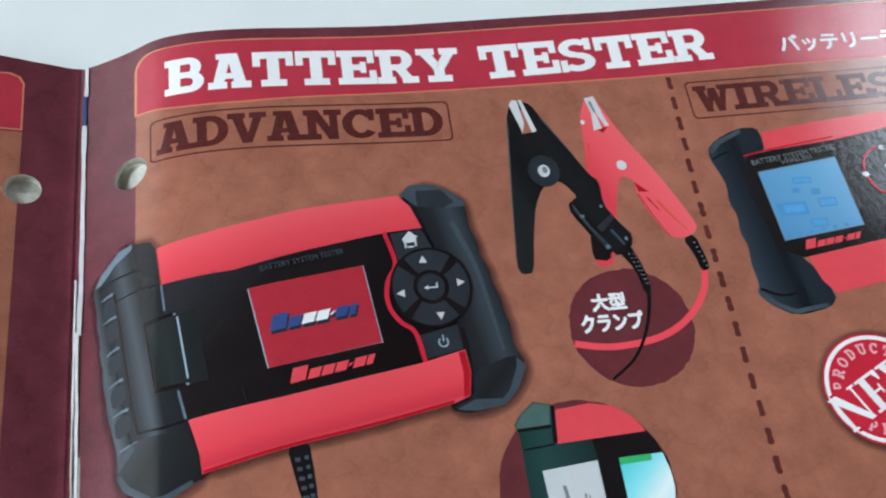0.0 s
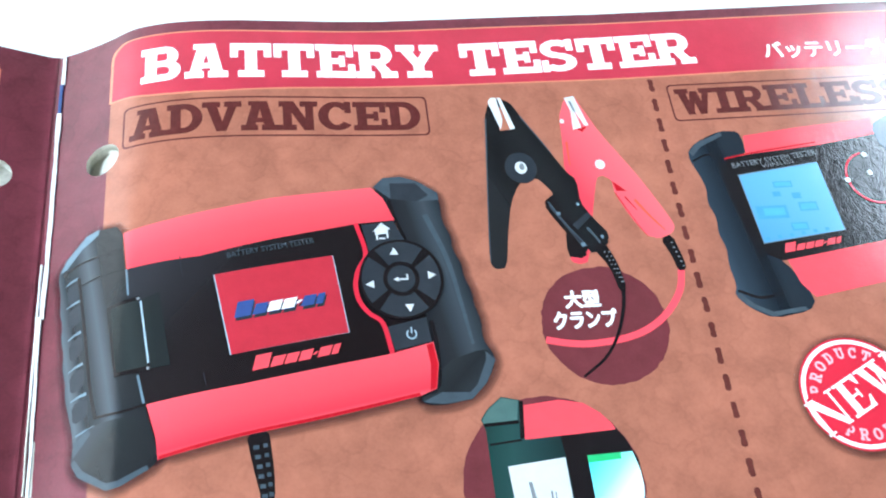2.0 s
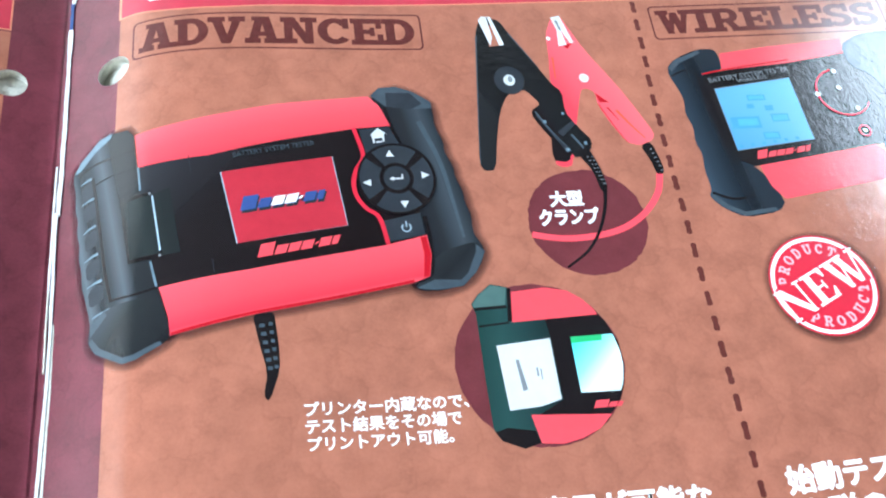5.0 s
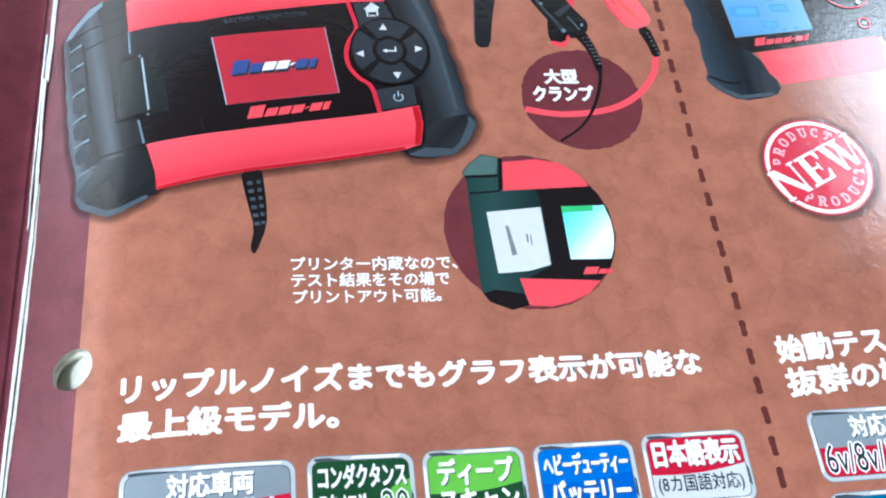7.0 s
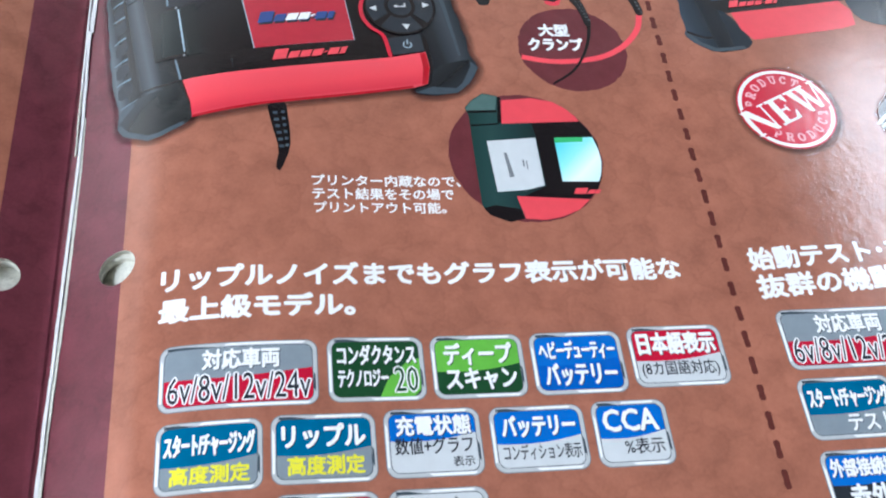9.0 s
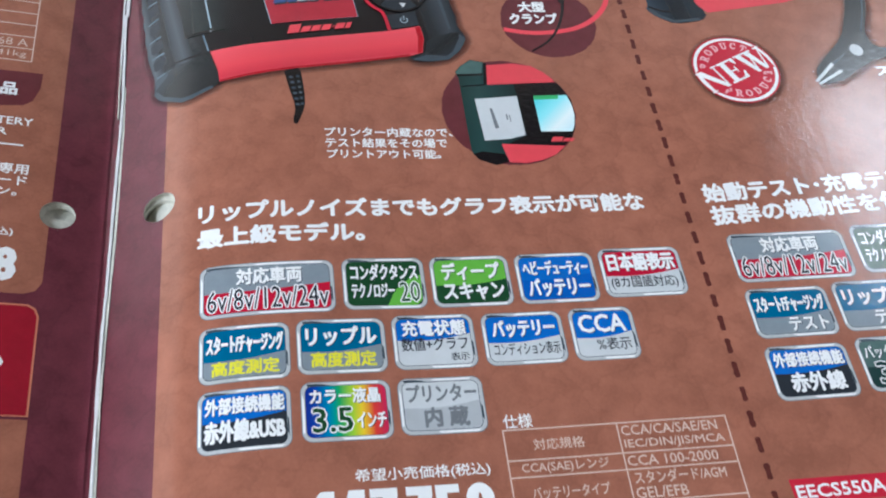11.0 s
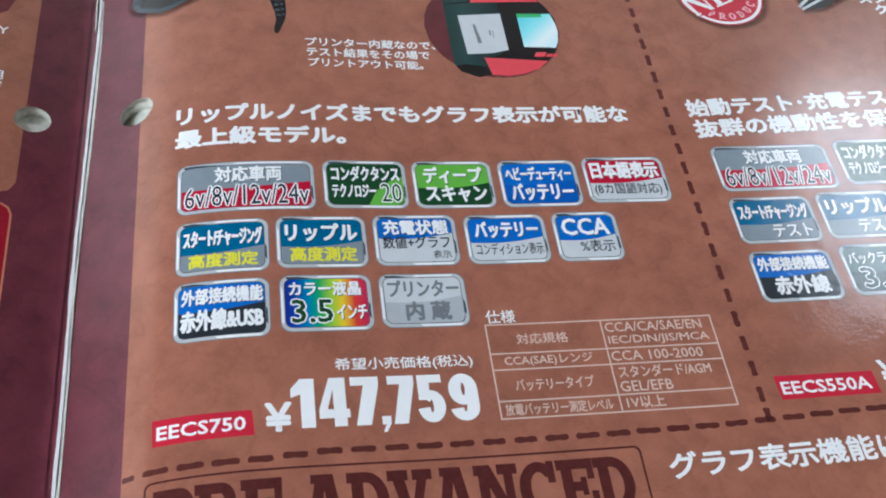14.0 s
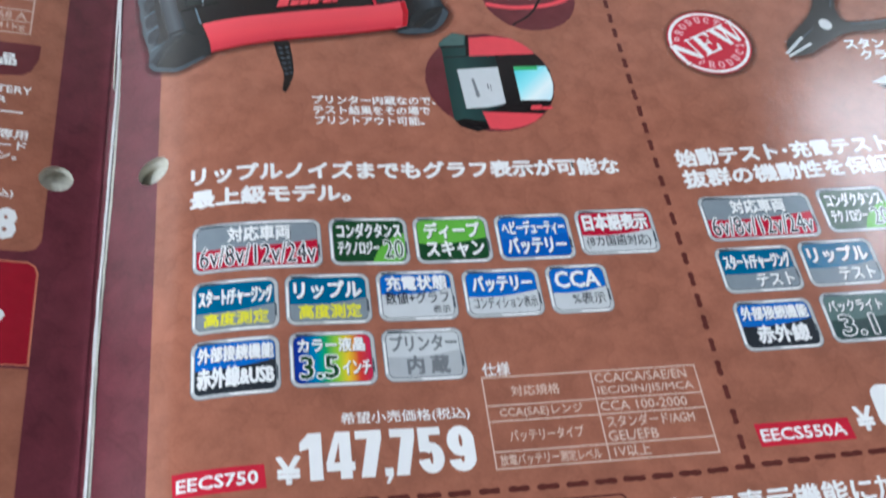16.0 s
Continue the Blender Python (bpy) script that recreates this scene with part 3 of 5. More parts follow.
def fold(name, y0, y1, x, width, mat, seed, lift=0.05, label=""):
    """A raised, slightly frayed strip of paper that stands in the gutter, x to the side of its line there."""
    rnd = random.Random(seed)
    bm = bmesh.new()
    rows, n = [], max(8, int((y0 - y1) / 0.12))
    for k in range(n + 1):
        y = y0 + (y1 - y0) * k / n
        line = float(np.interp(-y, [-1.45, 2.6, 5.3, 6.8, 8.6, 11.5, 14.5, 27.0], [0.16, 0.16, 0.205, 0.20, 0.19, 0.15, 0.165, 0.19]))
        mid = line + x + 0.012 * math.sin(y * 0.9 + seed) + 0.008 * noise.noise((y * 2.0, seed, 0))
        w = width * (1 + 0.35 * noise.noise((y * 1.3, seed, 3)) + 0.12 * rnd.uniform(-1, 1))
        z = -0.74 + lift + 0.015 * noise.noise((y * 1.1, seed, 7))
        rows.append([bm.verts.new((px * 0.01, y * 0.01, pz * 0.01)) for px, pz in ((mid - w / 2 - 0.01, z - 0.12), (mid - w / 2, z), (mid + w / 2, z + 0.012), (mid + w / 2 + 0.006, z - 0.12))])
    for a, b in zip(rows, rows[1:]):
        for j in range(3):
            bm.faces.new((a[j], b[j], b[j + 1], a[j + 1]))
    bm.faces.new(rows[0]), bm.faces.new(rows[-1][::-1])
    return part(name, bm, M[mat], catalogue, label)


PAPER_FOLD = "white frayed paper fold in the gutter"
fold("spine_fold", 2.78, 2.10, 0.005, 0.065, "paper", 1, 0.03, PAPER_FOLD)
fold("inner_page_edge", 2.10, 1.45, -0.01, 0.055, "blue_page", 2, 0.02, "dark blue edge of an inner page")
fold("spine_fold", 1.45, -2.6, 0.0, 0.07, "paper", 3, 0.03, PAPER_FOLD)
fold("spine_fold", -1.6, -4.1, -0.085, 0.03, "paper", 4, 0.01, PAPER_FOLD)
fold("spine_fold", -4.0, -5.4, -0.07, 0.022, "page_edges", 9, 0.02, PAPER_FOLD)
fold("spine_fold", -2.55, -9.6, -0.022, 0.050, "paper", 6, 0.03, PAPER_FOLD)
fold("spine_fold", -9.5, BOTTOM, -0.026, 0.052, "paper", 7, 0.03, PAPER_FOLD)
fold("inner_page_edge", -4.6, BOTTOM, 0.027, 0.046, "page_edges", 8, 0.024, "grey edge of the next page in the gutter")

# tan panel with its red band
X0, X1 = 1.12, 20.3
BAND_LOW = 1.22


def band_top(x):
    return edge_line(x) - 0.26


panel_top = [(x, 1.9) for x in np.arange(X1, X0, -0.5)] + [(X0, 1.9)]
part("tan_panel", sheet([(X0, -26.2), (X1, -26.2)] + panel_top, HOLES[:2], 1.0), M["tan"], catalogue, "tan leather-look printed panel")


def band_low(x):
    return float(np.interp(x, [1.1, 2.0, 3.0, 4.0, 6.0, 10.6, 13.0, 20.0], [1.29, 1.14, 1.12, 1.17, 1.21, 1.31, 1.38, 1.44]))


def band_outline(x0, x1, low, r, grow=0.0):
    xs = list(np.arange(x0 + r, x1, 0.4)) + [x1 + grow]
    corner = [(x0 - grow + r - r * math.cos(radians(a)), band_top(x0 + r) + grow - r + r * math.sin(radians(a))) for a in range(0, 90, 10)]
    return [(x0 - grow, band_low(x0) - grow)] + corner + [(x, band_top(x) + grow) for x in xs] + [(x, band_low(x) - grow) for x in xs[::-1]]


header = thing("title_band", "", "")
header.parent = catalogue
tagged(header, "crimson title band with white slab-serif lettering")
printed("band_border", [band_outline(X0, X1, BAND_LOW, 0.3, 0.03)], "tan_edge", 2.0, header)
printed("band", [band_outline(X0 + 0.02, X1 - 0.02, BAND_LOW, 0.3)], "band", 3.0, header)
for (ch, quads) in slab("BATTERY", 1.66, 1.40, 6.88, 2.16, 0.03) + slab("TESTER", 7.27, 1.40, 11.78, 2.16, 0.03):
    lift = lambda x: 0.03 * max(0.0, 1 - (x - 1.6) / 1.6) + 0.20 * max(0.0, (x - 7.0) / 4.8)
    printed("letter", [[(x, y + lift(x)) for x, y in q] for q in quads], "white", 4.0, header, "white slab-serif capital")
words("subtitle", "バッテリーテスター", (13.15, 1.64, 16.85, 2.06), "white", 4.0, header, 0.03, "white lettering")


def group_part(name, label):
    ob = new(name)
    ob.parent = catalogue
    return tagged(ob, label)


def stamp(name, body, frame_box, type_box, label, rise=0.0):
    """A brown rubber-stamp heading in a thin rounded frame."""
    g = group_part(name, label)
    x0, y0, x1, y1 = frame_box
    turn = lambda poly: [(x, y + rise * (x - x0) / (x1 - x0)) for x, y in poly]
    printed("stamp_frame", loop_strips(turn(rounded(x0, y0, x1, y1, 0.1)), turn(rounded(x0 + 0.032, y0 + 0.032, x1 - 0.032, y1 - 0.032, 0.08))), "brown", 2.0, g, step=0.0)
    slab_words("letters", body, *type_box, "brown", 2.0, g, rise)


stamp("advanced_stamp", "ADVANCED", (1.38, 0.13, 6.56, 0.98), (1.50, 0.25, 6.42, 0.87), "dark brown stamped heading in a thin frame", -0.01)
stamp("wireless_stamp", "WIRELESS", (11.02, 0.26, 15.85, 1.10), (11.16, 0.40, 15.72, 0.99), "dark brown stamped heading in a thin frame", 0.07)
stamp("pre_advanced_stamp", "PRE ADVANCED", (1.45, -16.0, 8.45, -14.90), (1.58, -15.85, 8.24, -15.04), "large dark brown stamped heading in a thin frame")

# stitched lines
stitches = group_part("stitched_line", "dashed dark brown stitch line printed down the page")
rnd = random.Random(11)


def stitch(cx, cy, along, length, width, parent):
    """One dash, thicker at its two ends."""
    pts = []
    for k in range(16):
        a = 2 * math.pi * k / 16
        u, v = math.cos(a) * length / 2, math.sin(a) * width / 2
        v *= (0.60 + 0.62 * abs(math.cos(a))) * rnd.uniform(0.78, 1.18)
        u = math.copysign(abs(u) ** 0.75 * (length / 2) ** 0.25, u)
        v = math.copysign(abs(v) ** 0.7 * (width / 2) ** 0.3, v)
        pts.append((cx + (u if along == "x" else v), cy + (v if along == "x" else u)))
    printed("stitch", [pts], "stitch", 2.0, parent)


for k in range(35):
    y = 1.10 - 0.4505 * k
    stitch(float(np.interp(y, [-14.5, -11.0, -8.0, -4.0, -2.0, -0.8, 1.2], [10.61, 10.62, 10.645, 10.64, 10.63, 10.67, 10.76])) + rnd.uniform(-0.01, 0.01), y, "y", 0.29 * rnd.uniform(0.92, 1.06), 0.125, stitches)
stitch(10.60, -14.55, "y", 0.22, 0.13, stitches)
stitches2 = group_part("stitched_line", "dashed dark brown stitch line printed across the page")
for k in range(41):
    x = 1.60 + 0.470 * k
    stitch(x, float(np.interp(x, [1.2, 3.0, 4.0, 8.0, 10.0, 12.0, 20.0], [-14.75, -14.76, -14.70, -14.69, -14.66, -14.59, -14.5])), "x", 0.37 * rnd.uniform(0.92, 1.06), 0.12, stitches2)
stitch(1.22, -14.75, "x", 0.18, 0.11, stitches2)


# ---- the large printed tester ----
def picture(name, label, shapes, layer=2.0):
    """Flat printed pieces, each with a name, a print and an outline; later ones lie on earlier ones."""
    g = group_part(name, label)
    split = []
    for piece, mat, polys, *note in shapes:
        split += [(piece, mat, [q], *note) for q in polys] if piece in ("brand_mark", "logo_mark", "logo_light", "logo_shadow", "screen_detail", "jaw", "corner_bevel", "clip") else [(piece, mat, polys, *note)]
    split = [(k * 0.5, *row) for k, row in enumerate(split)]
    for k, piece, mat, polys, *note in split:
        printed(piece, polys, mat, layer + k, g, note[0] if note else "", 0.03)
    return g


def grow(poly, d):
    """An outline pushed outward by d."""
    area = sum(a[0] * b[1] - b[0] * a[1] for a, b in zip(poly, poly[1:] + poly[:1]))
    d = d if area > 0 else -d
    out = []
    for a, p, b in zip(poly[-1:] + poly[:-1], poly, poly[1:] + poly[:1]):
        along = (Vector(b) - Vector(a)).normalized()
        out.append((p[0] + along.y * d, p[1] - along.x * d))
    return out


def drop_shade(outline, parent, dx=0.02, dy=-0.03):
    """The artwork's soft drop shadow round a picture, painted as layers of translucent dark ink."""
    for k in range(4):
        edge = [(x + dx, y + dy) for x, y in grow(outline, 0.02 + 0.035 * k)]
        printed("printed_shadow", [edge], "shade", 1.75 - 0.15 * k, parent, "soft drop shadow printed in dark ink")


def tri(cx, cy, r, a):
    return [(cx + r * math.cos(radians(a + k)), cy + r * math.sin(radians(a + k))) for k in (0, 125, 235)]


def mark(x0, y0, x1, y1, tall, cuts=(0.0, 0.2, 0.36, 0.52, 0.68, 0.74, 0.9, 1.0), lean=0.06):
    """A brand mark as plain leaning blocks."""
    out = []
    for k, (a, b) in enumerate(zip(cuts, cuts[1:])):
        h = tall * (1.0 if k in (0,) else 0.24 if k == 4 else 0.68)
        lift = 0.0 if k != 4 else 0.22 * tall
        p, q = (x0 + (x1 - x0) * a, y0 + (y1 - y0) * a + lift), (x0 + (x1 - x0) * (b - 0.018), y0 + (y1 - y0) * b + lift)
        out.append([p, q, (q[0] + lean, q[1] + h), (p[0] + lean, p[1] + h)])
    return out


GRIP_LEFT = [(1.45, -1.36), (0.96, -1.25), (0.71, -1.47), (0.45, -1.75), (0.39, -1.92), (0.46, -2.27), (0.47, -2.6), (0.53, -2.8), (0.52, -3.05), (0.59, -3.3), (0.58, -3.55), (0.65, -3.8), (0.66, -4.05), (0.75, -4.37),
             (0.85, -4.77), (0.83, -5.09), (0.95, -5.31), (1.41, -5.63), (1.62, -5.61), (2.02, -5.43), (2.13, -5.33), (2.11, -5.10), (1.96, -4.61), (1.90, -4.23), (1.60, -2.70), (1.53, -2.09)]
GRIP_RIGHT = [(5.46, -0.97), (5.86, -0.73), (6.10, -0.80), (6.48, -1.07), (6.55, -1.28), (6.54, -1.58), (6.66, -1.95), (6.65, -2.15), (6.77, -2.45), (6.77, -2.65), (6.87, -2.96), (6.87, -3.15), (6.95, -3.45), (6.93, -3.77), (7.09, -4.09),
              (6.97, -4.39), (6.71, -4.67), (6.35, -4.80), (5.98, -4.80), (5.85, -4.67), (6.14, -4.54), (6.20, -4.14), (6.14, -3.62), (5.98, -2.42), (5.77, -1.58), (5.61, -1.15)]
RED_TOP = [(1.49, -1.52), (2.25, -1.41), (3.10, -1.26), (3.86, -1.11), (4.84, -1.00), (5.43, -0.94), (5.61, -1.15), (5.77, -1.58), (5.18, -1.63), (3.83, -1.88), (2.71, -2.13), (1.57, -2.19)]
FACE = [(1.57, -2.19), (2.71, -2.13), (3.83, -1.88), (5.18, -1.63), (5.76, -1.58), (6.02, -2.59), (6.17, -3.78), (5.44, -3.95), (3.29, -4.31), (2.26, -4.45), (1.92, -4.48), (1.60, -2.70)]
RED_LOW = [(1.95, -4.48), (3.29, -4.31), (5.44, -3.95), (6.16, -3.78), (6.20, -4.14), (6.13, -4.54), (5.87, -4.64), (4.56, -4.89), (3.27, -5.10), (2.13, -5.32), (2.10, -5.01)]
DIAL = (5.775, -2.675)


def ring_key(a0, a1):
    return arc(*DIAL, 0.62, 0.67, 0.33, 0.36, a0, a1, 6)


RIDGES = [((0.54, -2.12), (0.74, -2.04)), ((0.58, -2.53), (0.82, -2.45)), ((0.64, -3.10), (0.85, -3.00)), ((0.69, -3.64), (0.92, -3.55)), ((0.76, -4.13), (1.01, -4.06)), ((0.88, -4.69), (1.17, -4.63))]
ridges = [ribbon([p, ((p[0] + q[0]) / 2, (p[1] + q[1]) / 2 + 0.015), q], 0.02, 0.055) for p, q in RIDGES]
hollows = [[(p[0] + 0.02, p[1] - 0.06), (q[0] + 0.02, q[1] - 0.06), (q[0] + 0.055, q[1] - 0.36), (p[0] + 0.06, p[1] - 0.38)] for p, q in RIDGES[:5]]
tester = picture("printed_tester", "printed picture of a red and black handheld battery tester", [
    ("cable", "black", [smooth([(3.34, -5.06), (3.66, -4.98), (3.72, -5.62), (3.72, -6.01), (3.55, -6.49), (3.47, -6.40), (3.54, -6.04), (3.42, -5.51)])], "ribbed black cable"),
    ("cable_rib", "slate", [rect(3.44 + 0.02 * k, -5.3 - 0.14 * k, 3.52 + 0.02 * k, -5.24 - 0.14 * k) for k in range(6)] + [rect(3.58 + 0.012 * k, -5.28 - 0.14 * k, 3.64 + 0.012 * k, -5.22 - 0.14 * k) for k in range(6)]),
    ("left_grip", "grip_left", [smooth(GRIP_LEFT)], "dark ribbed rubber grip"),
    ("grip_hollow", "char", [smooth(q) for q in hollows]),
    ("grip_ridge", "steel", [q for r in ridges for q in r]),
    ("grip_seam", "black", ribbon([(0.75, -2.04), (0.86, -2.68), (0.97, -3.39), (1.07, -4.02), (1.18, -4.50)], 0.05)),
    ("grip_corner", "corner_left", [smooth([(0.85, -4.77), (1.11, -4.60), (1.92, -4.61), (2.11, -5.10), (2.13, -5.33), (2.02, -5.43), (1.62, -5.61), (1.41, -5.63), (0.95, -5.31), (0.83, -5.09)])]),
    ("corner_bevel", "slate", [[(0.83, -5.09), (0.95, -5.31), (1.41, -5.63), (1.62, -5.61), (2.02, -5.43), (1.98, -5.37), (1.58, -5.52), (1.41, -5.52), (1.03, -5.24), (0.89, -5.04)], [(0.85, -4.8), (0.86, -5.02), (1.12, -4.72), (1.08, -4.62)]]),
    ("top_bevel", "steel", [[(0.42, -1.86), (0.52, -1.64), (0.83, -1.31), (1.06, -1.26), (1.05, -1.36), (0.77, -1.53), (0.53, -1.82)]]),
    ("grip_seam", "black", ribbon([(0.48, -1.93), (0.73, -1.80), (1.08, -1.77), (1.47, -1.79)], 0.035)),
    ("grip_seam", "black", ribbon([(0.78, -2.20), (1.13, -2.14), (1.54, -2.17)], 0.025)),
    ("grip_seam", "black", ribbon([(1.15, -4.49), (1.56, -4.52), (1.94, -4.47)], 0.04)),
    ("face_plate", "face", [FACE], "glossy black front plate"),
    ("right_grip", "grip_right", [smooth(GRIP_RIGHT)], "dark ribbed rubber grip"),
    ("grip_top", "slate", [[(5.47, -0.93), (5.64, -0.75), (5.94, -0.73), (6.23, -0.84), (6.53, -1.07), (6.54, -1.21), (6.18, -1.23), (5.74, -1.17)]]),
    ("grip_top", "char", [[(5.75, -0.86), (6.18, -0.87), (6.37, -1.11), (6.18, -1.23), (5.74, -1.17)]]),
    ("grip_shine", "slate", ribbon([(6.27, -1.49), (6.54, -2.32), (6.67, -3.11), (6.77, -3.85)], 0.10, 0.05)),
    ("grip_gap", "black", ribbon([(5.70, -1.19), (5.78, -1.56), (5.91, -1.96)], 0.05)),
    ("grip_gap", "black", ribbon([(6.17, -3.42), (6.21, -3.83), (6.19, -4.57)], 0.06)),
    ("grip_corner", "corner_right", [smooth([(6.26, -4.14), (6.94, -3.92), (7.07, -4.10), (6.89, -4.49), (6.66, -4.70), (6.35, -4.79), (5.98, -4.79), (5.87, -4.68), (6.18, -4.58)])]),
    ("corner_bevel", "slate", [[(6.94, -3.98), (7.08, -4.12), (6.89, -4.50), (6.64, -4.74), (6.21, -4.79), (5.90, -4.74), (6.20, -4.60), (6.62, -4.63), (6.75, -4.51), (6.93, -4.12)]]),
    ("upper_shell", "shell_up", [RED_TOP], "bright red plastic shell"),
    ("lower_shell", "shell_low", [RED_LOW], "bright red plastic shell"),
    ("shell_shade", "red_dark", [[(6.05, -3.82), (6.15, -3.80), (6.19, -4.14), (6.12, -4.53), (6.03, -4.56), (6.08, -4.14)]]),
    ("shell_line", "red_dark", ribbon([(2.14, -5.29), (3.27, -5.07), (4.56, -4.86), (5.87, -4.61)], 0.05)),
    ("trim_line", "steel", [[(1.55, -2.19), (1.58, -2.19), (1.63, -2.65), (1.595, -2.65)], [(1.79, -4.00), (1.825, -4.00), (1.93, -4.45), (1.895, -4.46)]]),
    ("paper_hatch", "black", [[(1.27, -2.76), (1.79, -2.70), (2.01, -3.96), (1.45, -3.96)]], "paper hatch of the built-in printer"),
    ("hatch_door", "hatch", [[(1.31, -2.82), (1.78, -2.77), (1.95, -3.88), (1.48, -3.90)]]),
    ("hatch_recess", "hatch", [[(1.83, -2.77), (2.09, -2.69), (2.28, -3.91), (2.00, -3.93)]]),
    ("hatch_line", "pale_steel", [[(1.795, -2.80), (1.825, -2.79), (1.975, -3.83), (1.945, -3.84)]]),
    ("hinge", "mid", [oval(1.77, -2.745, 0.025, n=10)]), ("hinge", "mid", [oval(1.955, -3.92, 0.025, n=10)]),
    ("screen_rim", "pale_steel", [[(2.895, -2.487), (4.735, -2.213), (4.905, -3.562), (3.135, -3.843)]]),
    ("screen", "screen_red", [[(2.915, -2.485), (4.72, -2.215), (4.89, -3.56), (3.155, -3.84)]], "dark red display"),
    ("logo_shadow", "char", mark(3.22, -3.30, 4.57, -3.10, 0.29)),
    ("logo_mark", "logo_blue", mark(3.20, -3.25, 4.55, -3.05, 0.27), "brand mark as plain blocks"),
    ("logo_light", "white", mark(3.205, -3.24, 4.545, -3.04, 0.25)[2:5]),
    ("brand_mark", "red", mark(3.45, -4.12, 4.73, -3.90, 0.24), "red brand mark as plain blocks"),
    ("red_stripe", "rust", ribbon([(5.13, -1.64), (5.25, -2.20), (5.11, -2.50), (5.05, -2.77), (5.09, -3.04), (5.23, -3.26), (5.42, -3.44), (5.52, -3.94)], 0.075)),
    ("home_key", "char", [[(5.22, -1.67), (5.74, -1.61), (5.92, -2.05), (5.62, -2.07), (5.32, -2.28)]]),
    ("power_key", "char", [[(5.48, -3.50), (6.1, -3.36), (6.14, -3.78), (5.56, -3.90)]]),
    ("dial_base", "black", [oval(*DIAL, 0.66, 0.71)]),
    ("up_key", "char", ring_key(52, 128)), ("left_key", "char", ring_key(142, 218)), ("down_key", "char", ring_key(232, 308)), ("right_key", "char", ring_key(322, 398)),
    ("enter_key", "char", [oval(*DIAL, 0.22, 0.24, 24)]),
    ("up_arrow", "pale", [tri(5.70, -2.19, 0.085, 90)]), ("right_arrow", "pale", [tri(6.25, -2.63, 0.085, 0)]), ("down_arrow", "pale", [tri(5.86, -3.18, 0.085, 270)]), ("left_arrow", "pale", [tri(5.29, -2.76, 0.085, 180)]),
    ("enter_arrow", "pale", [rect(5.70, -2.70, 5.88, -2.675), rect(5.86, -2.69, 5.885, -2.60), tri(5.70, -2.687, 0.05, 180)]),
    ("home_icon", "pale", [[(5.40, -1.80), (5.54, -1.64), (5.68, -1.76), (5.64, -1.77), (5.64, -1.84), (5.43, -1.87), (5.43, -1.81)], rect(5.44, -1.96, 5.47, -1.87), rect(5.61, -1.93, 5.64, -1.84), rect(5.49, -1.95, 5.59, -1.92)]),
    ("power_icon", "pale_steel", arc(5.84, -3.64, 0.085, 0.09, 0.025, 0.025, 130, 410, 14) + [rect(5.83, -3.63, 5.855, -3.52)]),
    ("plate_seam", "char", ribbon([(2.39, -2.12), (2.44, -2.5)], 0.015, 0.005) + ribbon([(2.76, -4.1), (2.80, -4.33)], 0.015, 0.005)),
])
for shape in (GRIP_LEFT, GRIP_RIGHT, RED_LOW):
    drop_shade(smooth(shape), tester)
words("maker_line", "BATTERY SYSTEM TESTER", (3.10, -2.10, 4.46, -2.00), "slate", 30, tester, 0.0, "tiny grey lettering", turn=9.6)

# ---- clamps beside it ----
clamp = picture("printed_red_clamp", "printed picture of a red battery clamp with its cable", [
    ("clamp_body", "clamp_red", [smooth([(8.89, 0.44), (9.05, 0.84), (9.24, 0.92), (9.33, 0.69), (9.57, 0.07), (10.04, -0.80), (10.32, -1.45), (10.49, -1.89), (10.42, -2.04), (10.16, -2.14), (9.95, -2.06), (9.74, -1.66), (9.58, -1.22), (9.58, -0.93), (9.44, -0.83),
                                (9.32, -0.87), (9.17, -1.39), (8.88, -2.50), (8.73, -2.55), (8.59, -2.50), (8.57, -2.41), (8.72, -2.32), (8.94, -1.37), (8.95, -0.85), (8.78, -0.74), (8.86, -0.10)])], "red plastic clamp"),
    ("clamp_shade", "red_dark", [[(9.58, -0.95), (9.80, -1.17), (9.62, -1.16)], [(9.14, 0.2), (9.36, 0.22), (9.26, 0.1)]]),
    ("sleeve_line", "red_dark", ribbon([(9.59, -1.20), (9.80, -1.72), (9.97, -2.08)], 0.02, 0.01) + ribbon([(9.74, -1.28), (9.90, -1.56)], 0.03, 0.015)),
    ("clamp_shine", "orange", ribbon([(9.9, -1.35), (10.12, -1.72), (10.3, -1.98)], 0.05, 0.02) + ribbon([(8.93, -0.1), (8.90, -0.6)], 0.04, 0.02)),
    ("jaw", "silver", [[(9.06, 0.87), (9.24, 0.91), (9.40, 0.25), (9.33, 0.24), (9.20, 0.58), (9.26, 0.2), (9.10, 0.16), (9.13, 0.56)]], "silver metal jaw"),
    ("jaw_gap", "mid", [[(9.12, 0.80), (9.17, 0.80), (9.22, 0.55), (9.18, 0.55)]]),
    ("rivet", "pale", [oval(9.44, -0.60, 0.09, 0.10, 20)]),
    ("rivet", "pale", [oval(8.93, 0.35, 0.04, 0.05, 12)]),
    ("cable_boot", "black", [smooth([(10.17, -2.14), (10.39, -2.06), (10.49, -2.60), (10.47, -2.75), (10.34, -2.77), (10.29, -2.47)])], "ribbed black cable boot"),
    ("boot_rib", "mid", [rect(10.33 + 0.02 * k, -2.24 - 0.09 * k, 10.37 + 0.02 * k, -2.22 - 0.09 * k) for k in range(6)]),
], 2.0)
